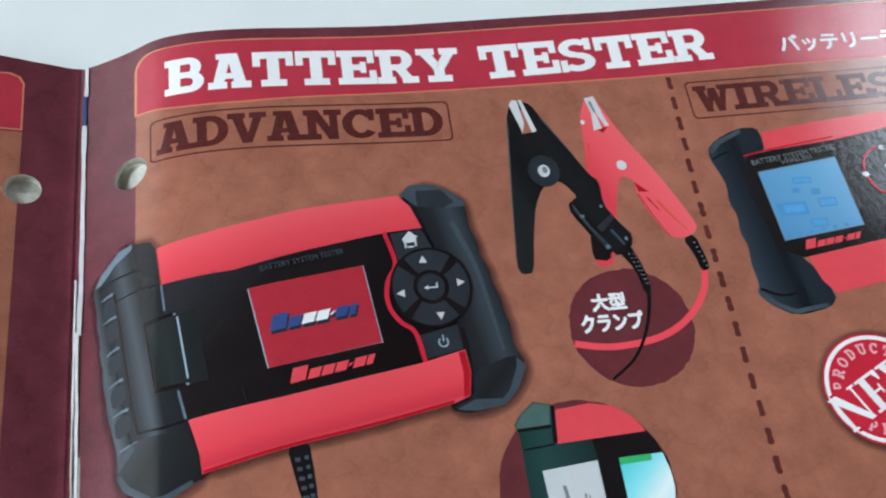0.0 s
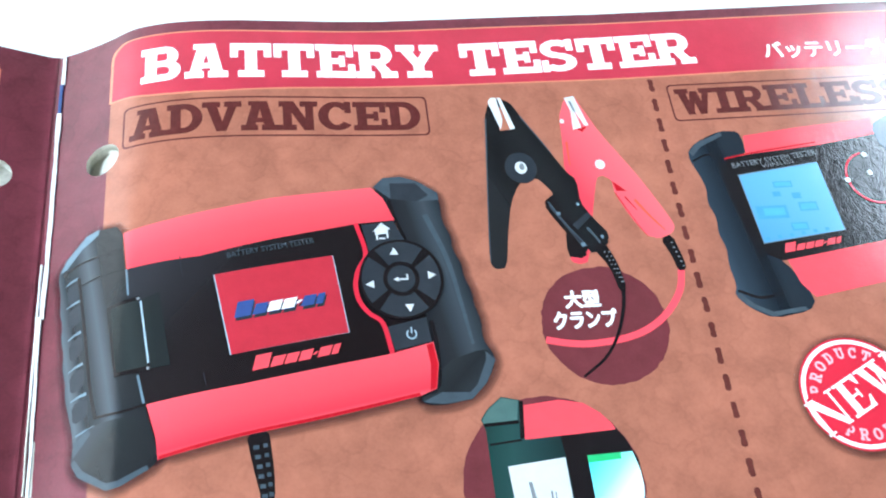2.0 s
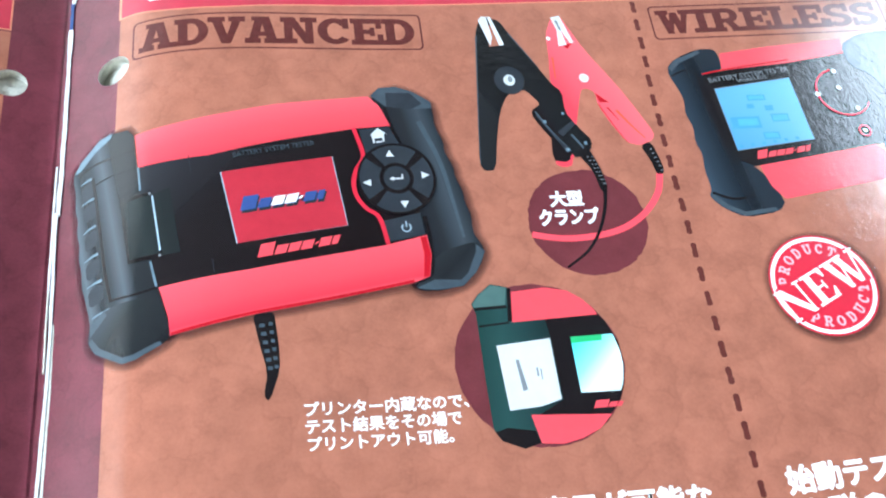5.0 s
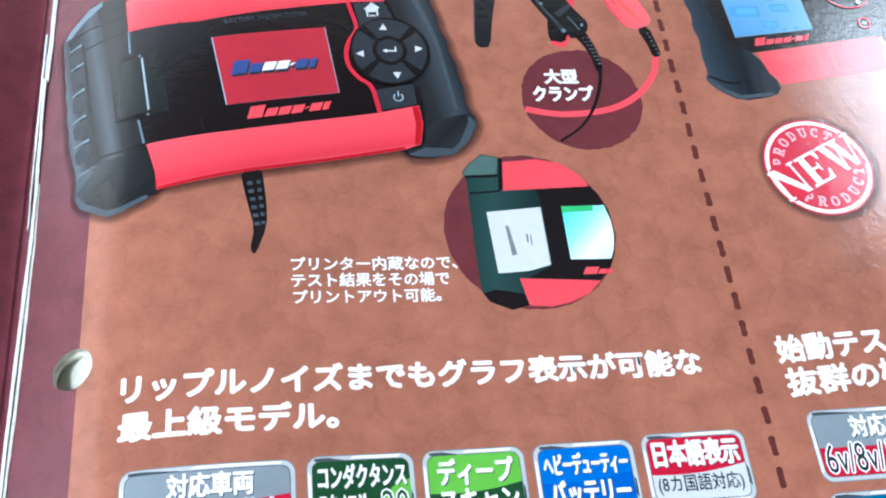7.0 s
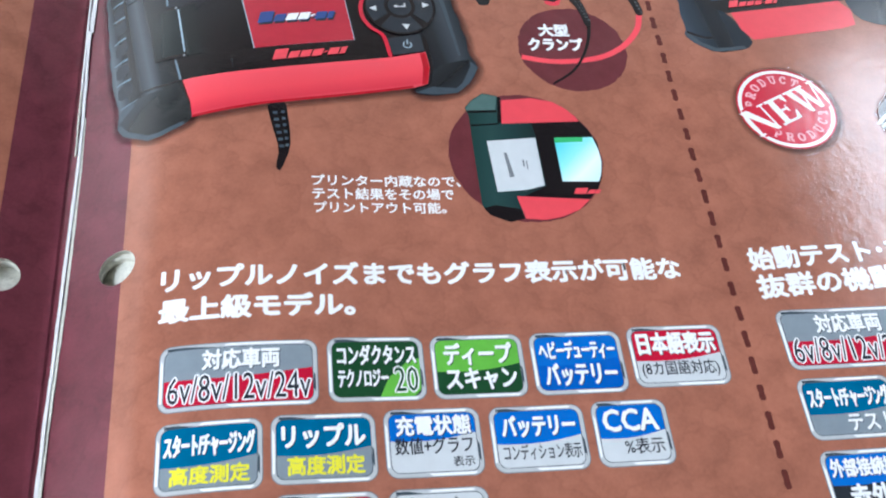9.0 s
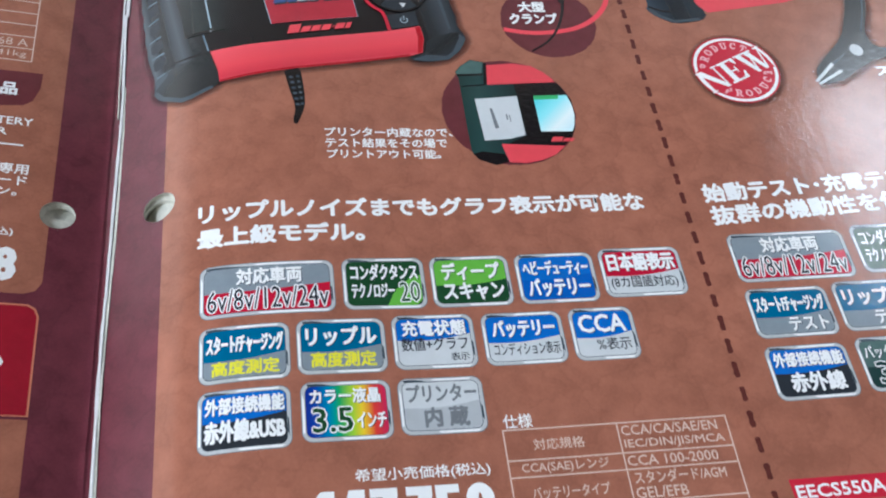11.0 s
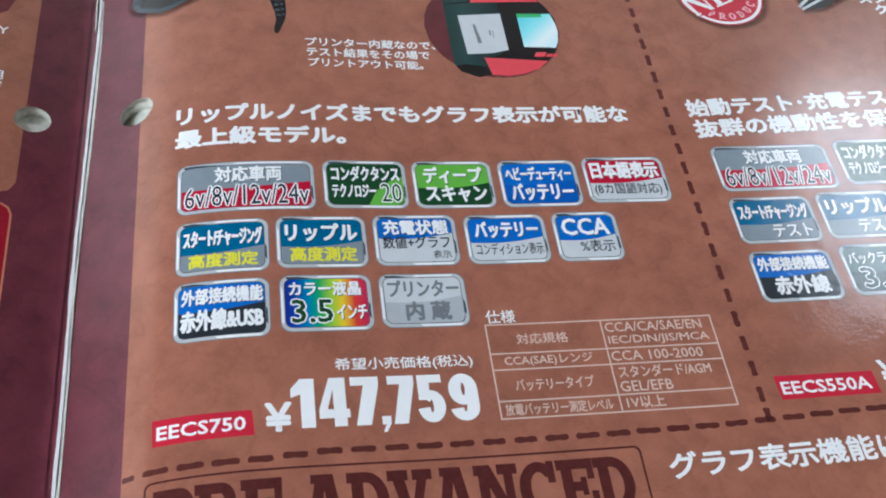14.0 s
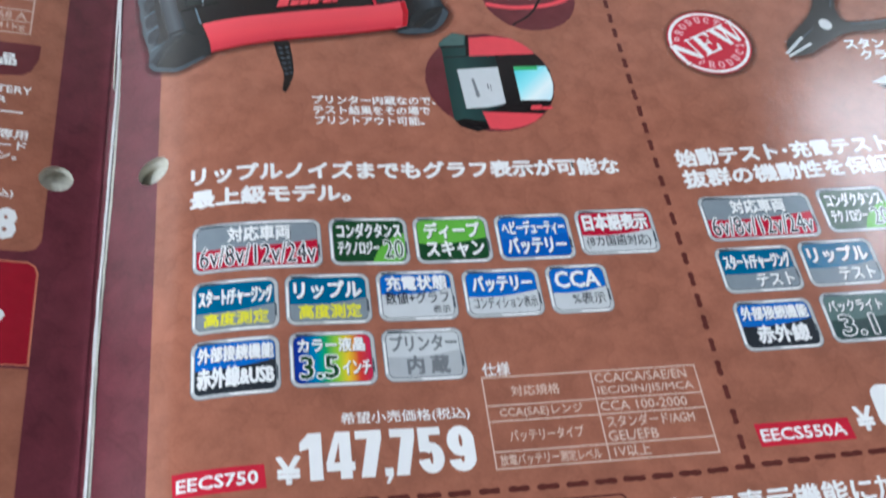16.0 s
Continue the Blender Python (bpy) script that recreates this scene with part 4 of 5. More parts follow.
disc = picture("printed_disc", "plum printed disc with white lettering", [
    ("disc", "plum", [oval(8.92, -3.64, 1.03, 1.03, 72, 0.018, 3)], "rough-edged plum disc"),
    ("red_cable", "pink_red", ribbon([(10.39, -2.75), (10.28, -3.11), (10.00, -3.48), (9.63, -3.75), (9.20, -3.90), (8.65, -3.96), (8.27, -3.93), (7.92, -3.85)], 0.115), "red cable"),
], 2.0)
words("lettering", "大型", (8.33, -3.34, 8.92, -3.02), "white", 4.0, disc, 0.045, "white lettering")
words("lettering", "クランプ", (8.09, -3.70, 9.14, -3.37), "white", 4.0, disc, 0.045, "white lettering")
picture("printed_black_clamp", "printed picture of a black battery clamp with its cable", [
    ("cable", "black", ribbon([(9.34, -3.04), (9.27, -3.37), (9.10, -3.80), (8.82, -4.20), (8.41, -4.50)], 0.07, 0.04), "thin black cable"),
    ("clamp_body", "clamp_black", [smooth([(7.55, 0.48), (7.65, 0.78), (7.81, 0.90), (8.05, 0.80), (8.17, 0.53), (8.62, -0.35), (8.81, -0.74), (8.96, -0.90), (8.94, -1.37), (9.11, -1.69), (9.33, -2.02), (9.17, -2.29), (8.94, -2.24), (8.66, -1.85), (8.42, -1.35),
                                (8.40, -1.25), (8.52, -1.17), (8.31, -0.87), (8.16, -0.82), (7.93, -0.96), (7.75, -1.32), (7.61, -1.91), (7.50, -2.55), (7.30, -2.57), (7.23, -2.42), (7.31, -1.67), (7.42, -0.69)])], "black plastic clamp"),
    ("clamp_leg", "black", [[(8.58, -1.95), (8.80, -2.15), (8.86, -2.38), (8.76, -2.44), (8.57, -2.40), (8.55, -2.25)]]),
    ("grip_flap", "black", [smooth([(8.33, -1.30), (8.48, -1.22), (8.68, -1.70), (8.92, -2.24), (8.84, -2.36), (8.66, -2.07), (8.33, -1.48)])]),
    ("flap_shine", "char", ribbon([(8.40, -1.40), (8.62, -1.82), (8.84, -2.24)], 0.05, 0.03)),
    ("grip_sleeve", "clamp_black", [smooth([(8.78, -1.95), (9.08, -1.68), (9.30, -2.12), (9.18, -2.28), (8.96, -2.36), (8.90, -2.28)])], "ribbed black sleeve"),
    ("sleeve_shine", "slate", ribbon([(8.96, -1.86), (9.10, -2.10), (9.14, -2.22)], 0.05, 0.03)),
    ("clamp_edge", "slate", ribbon([(7.56, 0.45), (7.43, -0.69), (7.32, -1.67), (7.25, -2.42)], 0.03, 0.015) + ribbon([(8.17, 0.5), (8.5, -0.12), (8.62, -0.35)], 0.03, 0.01) + ribbon([(8.39, -1.33), (8.6, -1.75), (8.9, -2.22)], 0.03, 0.02)),
    ("jaw_gap", "tan", [[(7.78, 0.70), (7.90, 0.68), (8.0, 0.20), (7.78, 0.17)]]),
    ("jaw", "silver", [[(7.65, 0.81), (7.72, 0.91), (7.81, 0.90), (7.86, 0.40), (7.80, 0.20), (7.75, 0.40)], [(7.83, 0.90), (7.89, 0.90), (8.06, 0.22), (7.97, 0.19)]], "silver metal jaw"),
    ("pivot", "char", [oval(8.03, -0.62, 0.28, 0.32, 32)]),
    ("rivet", "pale", [oval(8.03, -0.62, 0.105, 0.125, 20)]),
    ("rivet_shine", "mid", [oval(8.05, -0.60, 0.045, 0.07, 16)]),
    ("grip_collar", "char", [[(8.72, -1.80), (9.02, -1.56), (9.08, -1.64), (8.80, -1.90)]]),
    ("clip", "steel", [rect(8.49, -1.60, 8.56, -1.54), rect(8.80, -2.22, 8.87, -2.15), rect(9.16, -2.09, 9.21, -2.02), rect(8.86, -1.43, 8.91, -1.37)]),
    ("cable_boot", "black", [smooth([(8.97, -2.24), (9.20, -2.14), (9.35, -2.59), (9.40, -3.05), (9.27, -3.11), (9.20, -2.64)])], "ribbed black cable boot"),
    ("boot_rib", "mid", [rect(9.15 + 0.025 * k, -2.36 - 0.08 * k, 9.18 + 0.025 * k, -2.34 - 0.08 * k) for k in range(8)] + [rect(9.23 + 0.018 * k, -2.36 - 0.08 * k, 9.26 + 0.018 * k, -2.34 - 0.08 * k) for k in range(8)]),
], 5.0)

# ---- the wireless tester ----
wireless = picture("printed_wireless_tester", "printed picture of a red and black wireless tester", [
    ("body", "black", [[(11.62, -0.60), (12.08, -0.55), (14.62, -0.10), (16.4, 0.15), (16.0, -2.15), (14.71, -2.35), (12.25, -2.69), (11.80, -2.72), (11.66, -1.27)]], "glossy black front plate"),
    ("left_grip", "wgrip", [smooth([(11.09, -0.40), (11.28, -0.21), (11.78, 0.01), (12.12, -0.01), (12.16, -0.26), (12.13, -0.53), (11.66, -0.62), (11.70, -1.5), (11.86, -2.52), (12.22, -2.72), (12.53, -3.44), (12.36, -3.65), (11.71, -3.74), (11.36, -3.52), (11.17, -3.28), (11.25, -3.11), (11.22, -2.71), (11.27, -2.4), (11.20, -2.11), (11.25, -1.8), (11.17, -1.50), (11.22, -1.2), (11.19, -0.99), (11.07, -0.59)])], "dark rubber grip"),
    ("grip_seam", "black", ribbon([(11.62, -0.6), (11.66, -1.4), (11.84, -2.62)], 0.06)),
    ("grip_seam", "black", ribbon([(11.25, -3.2), (11.6, -3.35), (12.0, -3.3)], 0.05)),
    ("grip_seam", "black", ribbon([(11.12, -0.62), (11.40, -0.50), (11.66, -0.56)], 0.03)),
    ("grip_bevel", "slate", [[(11.10, -0.42), (11.28, -0.23), (11.78, -0.02), (11.80, -0.10), (11.34, -0.32), (11.15, -0.52)]]),
    ("grip_bevel", "slate", [[(11.19, -3.28), (11.37, -3.50), (11.71, -3.71), (12.34, -3.63), (12.30, -3.56), (11.74, -3.62), (11.46, -3.46), (11.27, -3.24)]]),
    ("upper_shell", "red", [[(12.19, -0.12), (13.27, 0.02), (14.71, 0.15), (14.71, -0.20), (13.48, -0.40), (12.13, -0.53)]], "bright red plastic shell"),
    ("lower_shell", "red", [[(12.26, -2.69), (14.60, -2.36), (14.80, -2.62), (14.76, -3.02), (14.43, -3.12), (12.54, -3.41), (12.36, -3.14)]], "red plastic shell"),
    ("shell_line", "red_dark", ribbon([(11.71, -0.60), (12.32, -0.49), (13.50, -0.33)], 0.03)),
    ("right_grip", "wgrip_right", [smooth([(14.66, -0.02), (15.11, 0.24), (15.62, 0.32), (16.4, 0.25), (16.9, -0.6), (16.6, -2.6), (16.1, -3.1), (15.3, -3.05), (14.86, -2.86), (14.72, -2.3), (15.1, -1.9), (15.25, -1.2), (15.05, -0.75), (14.72, -0.52)])], "dark rubber grip"),
    ("screen_rim", "steel", [[(11.86, -0.95), (13.40, -0.75), (13.47, -2.18), (11.94, -2.36)]]),
    ("screen", "wscreen", [[(11.88, -0.97), (13.39, -0.77), (13.45, -2.17), (11.95, -2.34)]], "light blue display"),
    ("screen_detail", "sky_dark", [rect(12.44, -1.26, 12.79, -1.13), rect(11.99, -1.88, 12.55, -1.62), rect(12.52, -2.14, 12.83, -1.98), rect(12.38, -1.44, 12.52, -1.34), rect(12.72, -1.50, 12.88, -1.38), rect(12.78, -1.76, 13.12, -1.58)]),
    ("screen_detail", "sky", [rect(12.12, -1.82, 12.50, -1.67), rect(12.55, -2.11, 12.80, -2.01), rect(12.47, -1.235, 12.76, -1.155), rect(12.81, -1.73, 13.09, -1.61)]),
    ("screen_detail", "sky_dark", [rect(12.0 + 0.22 * k, -2.30 + 0.025 * k, 12.07 + 0.22 * k, -2.24 + 0.025 * k) for k in range(6)]),
    ("brand_mark", "red", mark(12.25, -2.56, 13.30, -2.43, 0.18), "red brand mark as plain blocks"),
    ("dial_line", "rust", arc(14.35, -1.15, 0.52, 0.55, 0.03, 0.03, 100, 330, 24)),
    ("dial_dot", "pale", [oval(14.30, -1.05, 0.05, n=12)]), ("dial_dot", "pale", [oval(14.32, -0.66, 0.05, n=12)]), ("dial_dot", "pale", [oval(13.84, -1.18, 0.05, n=12)]), ("dial_dot", "pale", [oval(14.52, -1.55, 0.05, n=12)]),
    ("power_ring", "rust", arc(14.49, -2.05, 0.12, 0.13, 0.03, 0.03, 0, 360, 20)),
    ("power_dot", "pale", [oval(14.49, -2.05, 0.04, n=12)]),
], 2.0)
words("maker_line", "BATTERY SYSTEM TESTER", (11.80, -0.71, 13.44, -0.60), "mid", 13, wireless, 0.005, "tiny grey lettering", turn=7.5)
words("maker_line", "WIRELESS", (12.35, -0.80, 12.97, -0.72), "mid", 13, wireless, 0.005, "tiny grey lettering", turn=7.5)

small = picture("printed_small_clamp", "printed picture of a small black clamp", [
    ("clamp_body", "clamp_black", [smooth([(15.92, -2.95), (16.40, -2.95), (16.28, -3.40), (15.98, -4.08), (15.98, -4.42), (16.14, -4.60), (17.3, -4.50), (17.3, -4.76), (16.72, -4.85), (15.95, -4.90), (15.36, -5.25), (14.85, -5.55), (14.42, -5.60), (14.43, -5.30), (14.60, -4.99), (15.36, -4.27), (15.76, -3.40)])], "dark plastic clamp"),
    ("clamp_shade", "black", ribbon([(14.46, -5.30), (14.62, -5.03), (15.40, -4.30), (15.80, -3.42), (15.95, -2.98)], 0.07, 0.05) + ribbon([(14.9, -5.50), (15.36, -5.21), (15.95, -4.86), (16.7, -4.81), (17.3, -4.72)], 0.08, 0.05)),
    ("clamp_shine", "slate", ribbon([(16.30, -2.98), (16.18, -3.40), (15.88, -4.10)], 0.05, 0.03) + ribbon([(16.2, -4.64), (17.3, -4.55)], 0.04, 0.03) + ribbon([(14.75, -5.15), (15.25, -4.75)], 0.06, 0.03)),
    ("jaw", "pale", [[(14.33, -5.49), (14.86, -4.99), (14.91, -5.05), (14.39, -5.53)], [(14.38, -5.56), (15.01, -5.19), (15.05, -5.25), (14.41, -5.61)]], "silver metal jaw"),
    ("rivet", "pale", [oval(15.57, -4.64, 0.15, 0.17, 20)]),
], 2.0)
printed("jaw", [[(16.0, -6.42), (16.36, -6.25), (16.9, -6.16), (16.9, -6.40), (16.30, -6.50)]], "silver", 2.0, small, "silver metal jaw")
printed("clamp_shade", [[(16.08, -6.49), (16.30, -6.50), (16.9, -6.40), (16.9, -6.62), (16.2, -6.60)]], "black", 2.5, small)
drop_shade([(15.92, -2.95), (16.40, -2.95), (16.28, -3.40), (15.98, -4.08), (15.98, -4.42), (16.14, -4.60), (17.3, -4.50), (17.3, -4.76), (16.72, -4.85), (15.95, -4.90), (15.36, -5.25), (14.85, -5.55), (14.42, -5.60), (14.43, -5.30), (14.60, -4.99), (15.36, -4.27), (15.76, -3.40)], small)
words("lettering", "スタン", (15.79, -5.42, 16.75, -5.11), "white", 5.0, small, 0.04, "white lettering")
words("lettering", "クラ", (16.05, -5.76, 16.68, -5.46), "white", 5.0, small, 0.04, "white lettering")

# ---- round seal ----
SEAL = (12.69, -5.10)
seal = picture("printed_new_seal", "round crimson seal with white lettering", [
    ("seal_rim", "rust", [oval(*SEAL, 0.940, 0.940, 64)]),
    ("white_ring", "white", [oval(*SEAL, 0.905, 0.905, 64)]),
    ("seal_disc", "rust", [oval(*SEAL, 0.835, 0.835, 64)]),
], 2.0)


def seal_words(body, a0, a1, r, flip):
    """Capitals along a circle."""
    for k, ch in enumerate(body):
        a = a0 + (a1 - a0) * k / (len(body) - 1)
        c, s = math.cos(radians(a)), math.sin(radians(a))
        d = -1 if flip else 1
        w = 0.15 * WIDE.get(ch, 1.0)
        quads = []
        for q in SLAB[ch]:
            out = []
            for px, py in q:
                u, v = (px - 0.5) * w * d, r + (py - 0.5) * 0.19 * d
                out.append((SEAL[0] + c * v + s * u, SEAL[1] + s * v - c * u))
            quads.append(out)
        printed("letter", quads, "pink", 4.0, seal, "pale pink capital")


TILT_NEW = 26.0
seal_words("PRODUCT", TILT_NEW + 145, TILT_NEW + 35, 0.68, False)
seal_words("PRODUCT", TILT_NEW + 215, TILT_NEW + 325, 0.68, True)
c, s = math.cos(radians(TILT_NEW)), math.sin(radians(TILT_NEW))
bar = lambda pts: [(SEAL[0] + c * u - s * v, SEAL[1] + s * u + c * v) for u, v in pts]
printed("seal_bar", [bar(rect(-0.82, -0.345, 0.82, 0.345))], "rust", 5.0, seal)
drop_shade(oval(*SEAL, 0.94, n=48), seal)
# tall capitals with thick and thin strokes, in units of their height
SEAL_CAPS = [
    [rect(0.06, 0.05, 0.13, 0.97), rect(-0.04, 0, 0.22, 0.06), [(-0.06, 1), (0.26, 1), (0.92, 0), (0.72, 0)], rect(0.80, 0.05, 0.87, 0.97), rect(0.72, 0.94, 0.98, 1)],
    [rect(0.12, 0, 0.36, 1), rect(0, 0, 0.84, 0.08), rect(0, 0.92, 0.82, 1), rect(0.36, 0.46, 0.62, 0.53), rect(0.58, 0.36, 0.64, 0.63), [(0.66, 0.08), (0.84, 0.08), (0.88, 0.32), (0.82, 0.32)], [(0.64, 0.92), (0.82, 0.92), (0.80, 0.70), (0.75, 0.70)]],
    [[(0.04, 0.95), (0.30, 0.95), (0.54, 0), (0.38, 0)], [(0.58, 0.80), (0.64, 0.80), (0.50, 0), (0.43, 0)], [(0.46, 0.95), (0.72, 0.95), (0.96, 0), (0.80, 0)], [(1.14, 0.95), (1.20, 0.95), (0.94, 0), (0.86, 0)], rect(-0.06, 0.93, 0.40, 1), rect(0.40, 0.93, 0.82, 1), rect(1.02, 0.93, 1.30, 1)],
]
at = -0.88
for strokes, wide in zip(SEAL_CAPS, (1.02, 0.92, 1.28)):
    printed("letter", [bar([(at + x * 0.54, -0.30 + y * 0.60) for x, y in q]) for q in strokes], "white", 6.0, seal, "large white capital")
    at += wide * 0.55

# ---- round inset with the printer ----
inset = picture("printed_inset", "round printed inset showing the tester's paper printer", [
    ("disc", "plum", [oval(7.66, -6.12, 1.33, 1.35, 80, 0.012, 8)], "plum disc"),
    ("face_plate", "black", [[(7.26, -5.2), (8.66, -5.26), (8.83, -5.5), (8.97, -5.85), (8.98, -6.25), (8.90, -6.6), (8.78, -6.85), (8.60, -7.03), (7.30, -7.0)]], "black front plate"),
    ("grip", "inset_grip", [[(7.07, -4.73), (7.34, -4.80), (7.27, -5.39), (7.86, -5.40), (7.90, -5.74), (7.92, -6.75), (7.5, -6.96), (7.41, -6.96), (7.46, -7.39), (7.21, -7.46), (6.89, -7.32), (6.78, -7.13), (6.77, -6.55), (6.77, -5.23), (6.72, -5.07), (6.84, -4.91)]], "dark green-grey grip"),
    ("grip_corner", "bottle_pale", [[(7.07, -4.75), (7.32, -4.81), (7.26, -5.11), (6.75, -5.13), (6.74, -5.07), (6.85, -4.92)]]),
    ("grip_foot", "black", [[(6.80, -7.18), (7.0, -7.12), (7.41, -7.2), (7.46, -7.39), (7.21, -7.46), (6.89, -7.32)]]),
    ("grip_seam", "black", ribbon([(6.76, -5.16), (7.28, -5.14)], 0.05)),
    ("grip_seam", "black", ribbon([(6.80, -5.46), (7.28, -5.42)], 0.03)),
    ("grip_seam", "black", ribbon([(7.36, -4.82), (7.29, -5.4)], 0.06)),
    ("upper_shell", "red", [[(7.39, -4.89), (7.94, -4.84), (8.30, -4.92), (8.52, -5.08), (8.68, -5.27), (8.72, -5.37), (7.33, -5.42)]], "bright red shell"),
    ("lower_shell", "red", [[(7.38, -6.95), (8.62, -7.03), (8.40, -7.24), (8.10, -7.37), (7.80, -7.43), (7.47, -7.40)]], "bright red shell"),
    ("paper_slip", "pale", [[(7.02, -5.80), (7.88, -5.73), (7.89, -6.74), (7.56, -6.83), (7.07, -6.86)]], "white printed paper slip"),
    ("slip_print", "mid", [[(7.28, -6.05), (7.33, -6.05), (7.40, -6.55), (7.32, -6.57)], rect(7.58, -6.35, 7.61, -6.2), rect(7.64, -6.4, 7.66, -6.22)]),
    ("screen", "inset_screen", [[(8.21, -5.73), (8.90, -5.72), (8.96, -6.0), (8.965, -6.25), (8.91, -6.52), (8.84, -6.67), (8.21, -6.66)]], "bright cyan display"),
    ("screen_bar", "green", [[(8.21, -5.73), (8.72, -5.72), (8.71, -5.82), (8.21, -5.84)]]),
    ("brand_mark", "red", mark(8.36, -6.92, 8.80, -6.92, 0.12, (0.0, 0.5, 0.8, 1.0))),
], 5.5)

# ---- white running text ----
copy = group_part("printed_copy", "white Japanese text printed on the tan panel")
for body, b, bold in (
    ("プリンター内蔵なので、", (4.04, -6.76, 6.47, -6.53), 0.025), ("テスト結果をその場で", (4.04, -7.02, 6.33, -6.79), 0.025), ("プリントアウト可能。", (4.06, -7.28, 6.18, -7.06), 0.025),
    ("リップルノイズまでもグラフ表示が可能な", (1.76, -8.60, 9.87, -8.18), 0.042), ("最上級モデル。", (1.75, -9.12, 4.61, -8.71), 0.046),
    ("始動テスト･充電テスト", (11.06, -8.51, 15.70, -8.06), 0.042), ("抜群の機動性を保証", (11.08, -9.03, 15.55, -8.58), 0.042),
    ("グラフ表示機能に加", (8.82, -15.46, 13.05, -15.05), 0.03), ("希望小売価格(税込)", (4.11, -13.49, 6.18, -13.26), 0.012), ("仕様", (6.50, -12.745, 6.97, -12.505), 0.012),
    ("¥", (3.08, -14.38, 3.46, -13.93), 0.04), ("¥", (12.71, -14.22, 13.05, -13.77), 0.04),
):
    words("lettering", body, b, "white", 2.0, copy, bold, rise=0.21 if b[0] > 11 and b[1] > -10 else 0.07 if body[:3] == "グラフ" else 0.0)

price = group_part("printed_price", "large white condensed price figures")
UNIT = (6.18 - 3.45) / 4.38
for ch, start, wide in zip("147,759", (0.0, 0.63, 1.37, 2.03, 2.24, 2.91, 3.68), (0.56, 0.70, 0.66, 0.24, 0.63, 0.66, 0.70)):
    k = wide / HEAVY[ch][0]
    printed("figure", [[(3.45 + (start + px * k) * UNIT, -14.345 + py * 0.765) for px, py in q] for q in HEAVY[ch][1]], "white", 2.0, price, "white figure")

printed("figure", [rounded(13.14, -14.20, 13.62, -13.40, 0.2)], "white", 2.0, price, "white figure")
for b, body in (((1.53, -14.37, 2.91, -14.04), "EECS750"), ((10.90, -14.31, 12.57, -13.97), "EECS550A")):
    tag = group_part("order_code", "red printed order code tag with white type")
    printed("tag", [[(b[0] + 0.02, b[1] - 0.03), (b[2] + 0.03, b[1] - 0.03), (b[2], b[3] + 0.02), (b[0], b[3] + 0.04)]], "rust", 2.0, tag)
    words("lettering", body, (b[0] + 0.07, b[1] + 0.055, b[2] - 0.09, b[3] - 0.065), "white", 3.0, tag, 0.03)

# ---- specification table ----
spec = group_part("specification_table", "thin white ruled table with white type")
W = 0.012
for y in (-12.77, -13.28, -13.555, -14.075, -14.355):
    printed("rule", [rect(6.46, y - W, 10.19, y + W)], "rule", 2.0, spec)
for x in (6.47, 8.33, 10.18):
    printed("rule", [rect(x - W, -14.355, x + W, -12.77)], "rule", 2.3, spec)
for body, b in (
    ("対応規格", (6.92, -13.13, 7.75, -12.94)), ("CCA(SAE)レンジ", (6.67, -13.52, 8.07, -13.32)), ("バッテリータイプ", (6.77, -13.92, 8.00, -13.72)), ("放電バッテリー測定レベル", (6.55, -14.31, 8.21, -14.12)),
    ("CCA/CA/SAE/EN", (8.38, -12.99, 10.00, -12.82)), ("IEC/DIN/JIS/MCA", (8.39, -13.24, 10.07, -13.06)), ("CCA 100-2000", (8.37, -13.50, 9.88, -13.33)),
    ("スタンダード/AGM", (8.42, -13.80, 9.93, -13.59)), ("GEL/EFB", (8.39, -14.03, 9.24, -13.85)), ("1V以上", (8.43, -14.31, 9.04, -14.11)),
):
    words("lettering", body, b, "rule", 2.0, spec, 0.012)


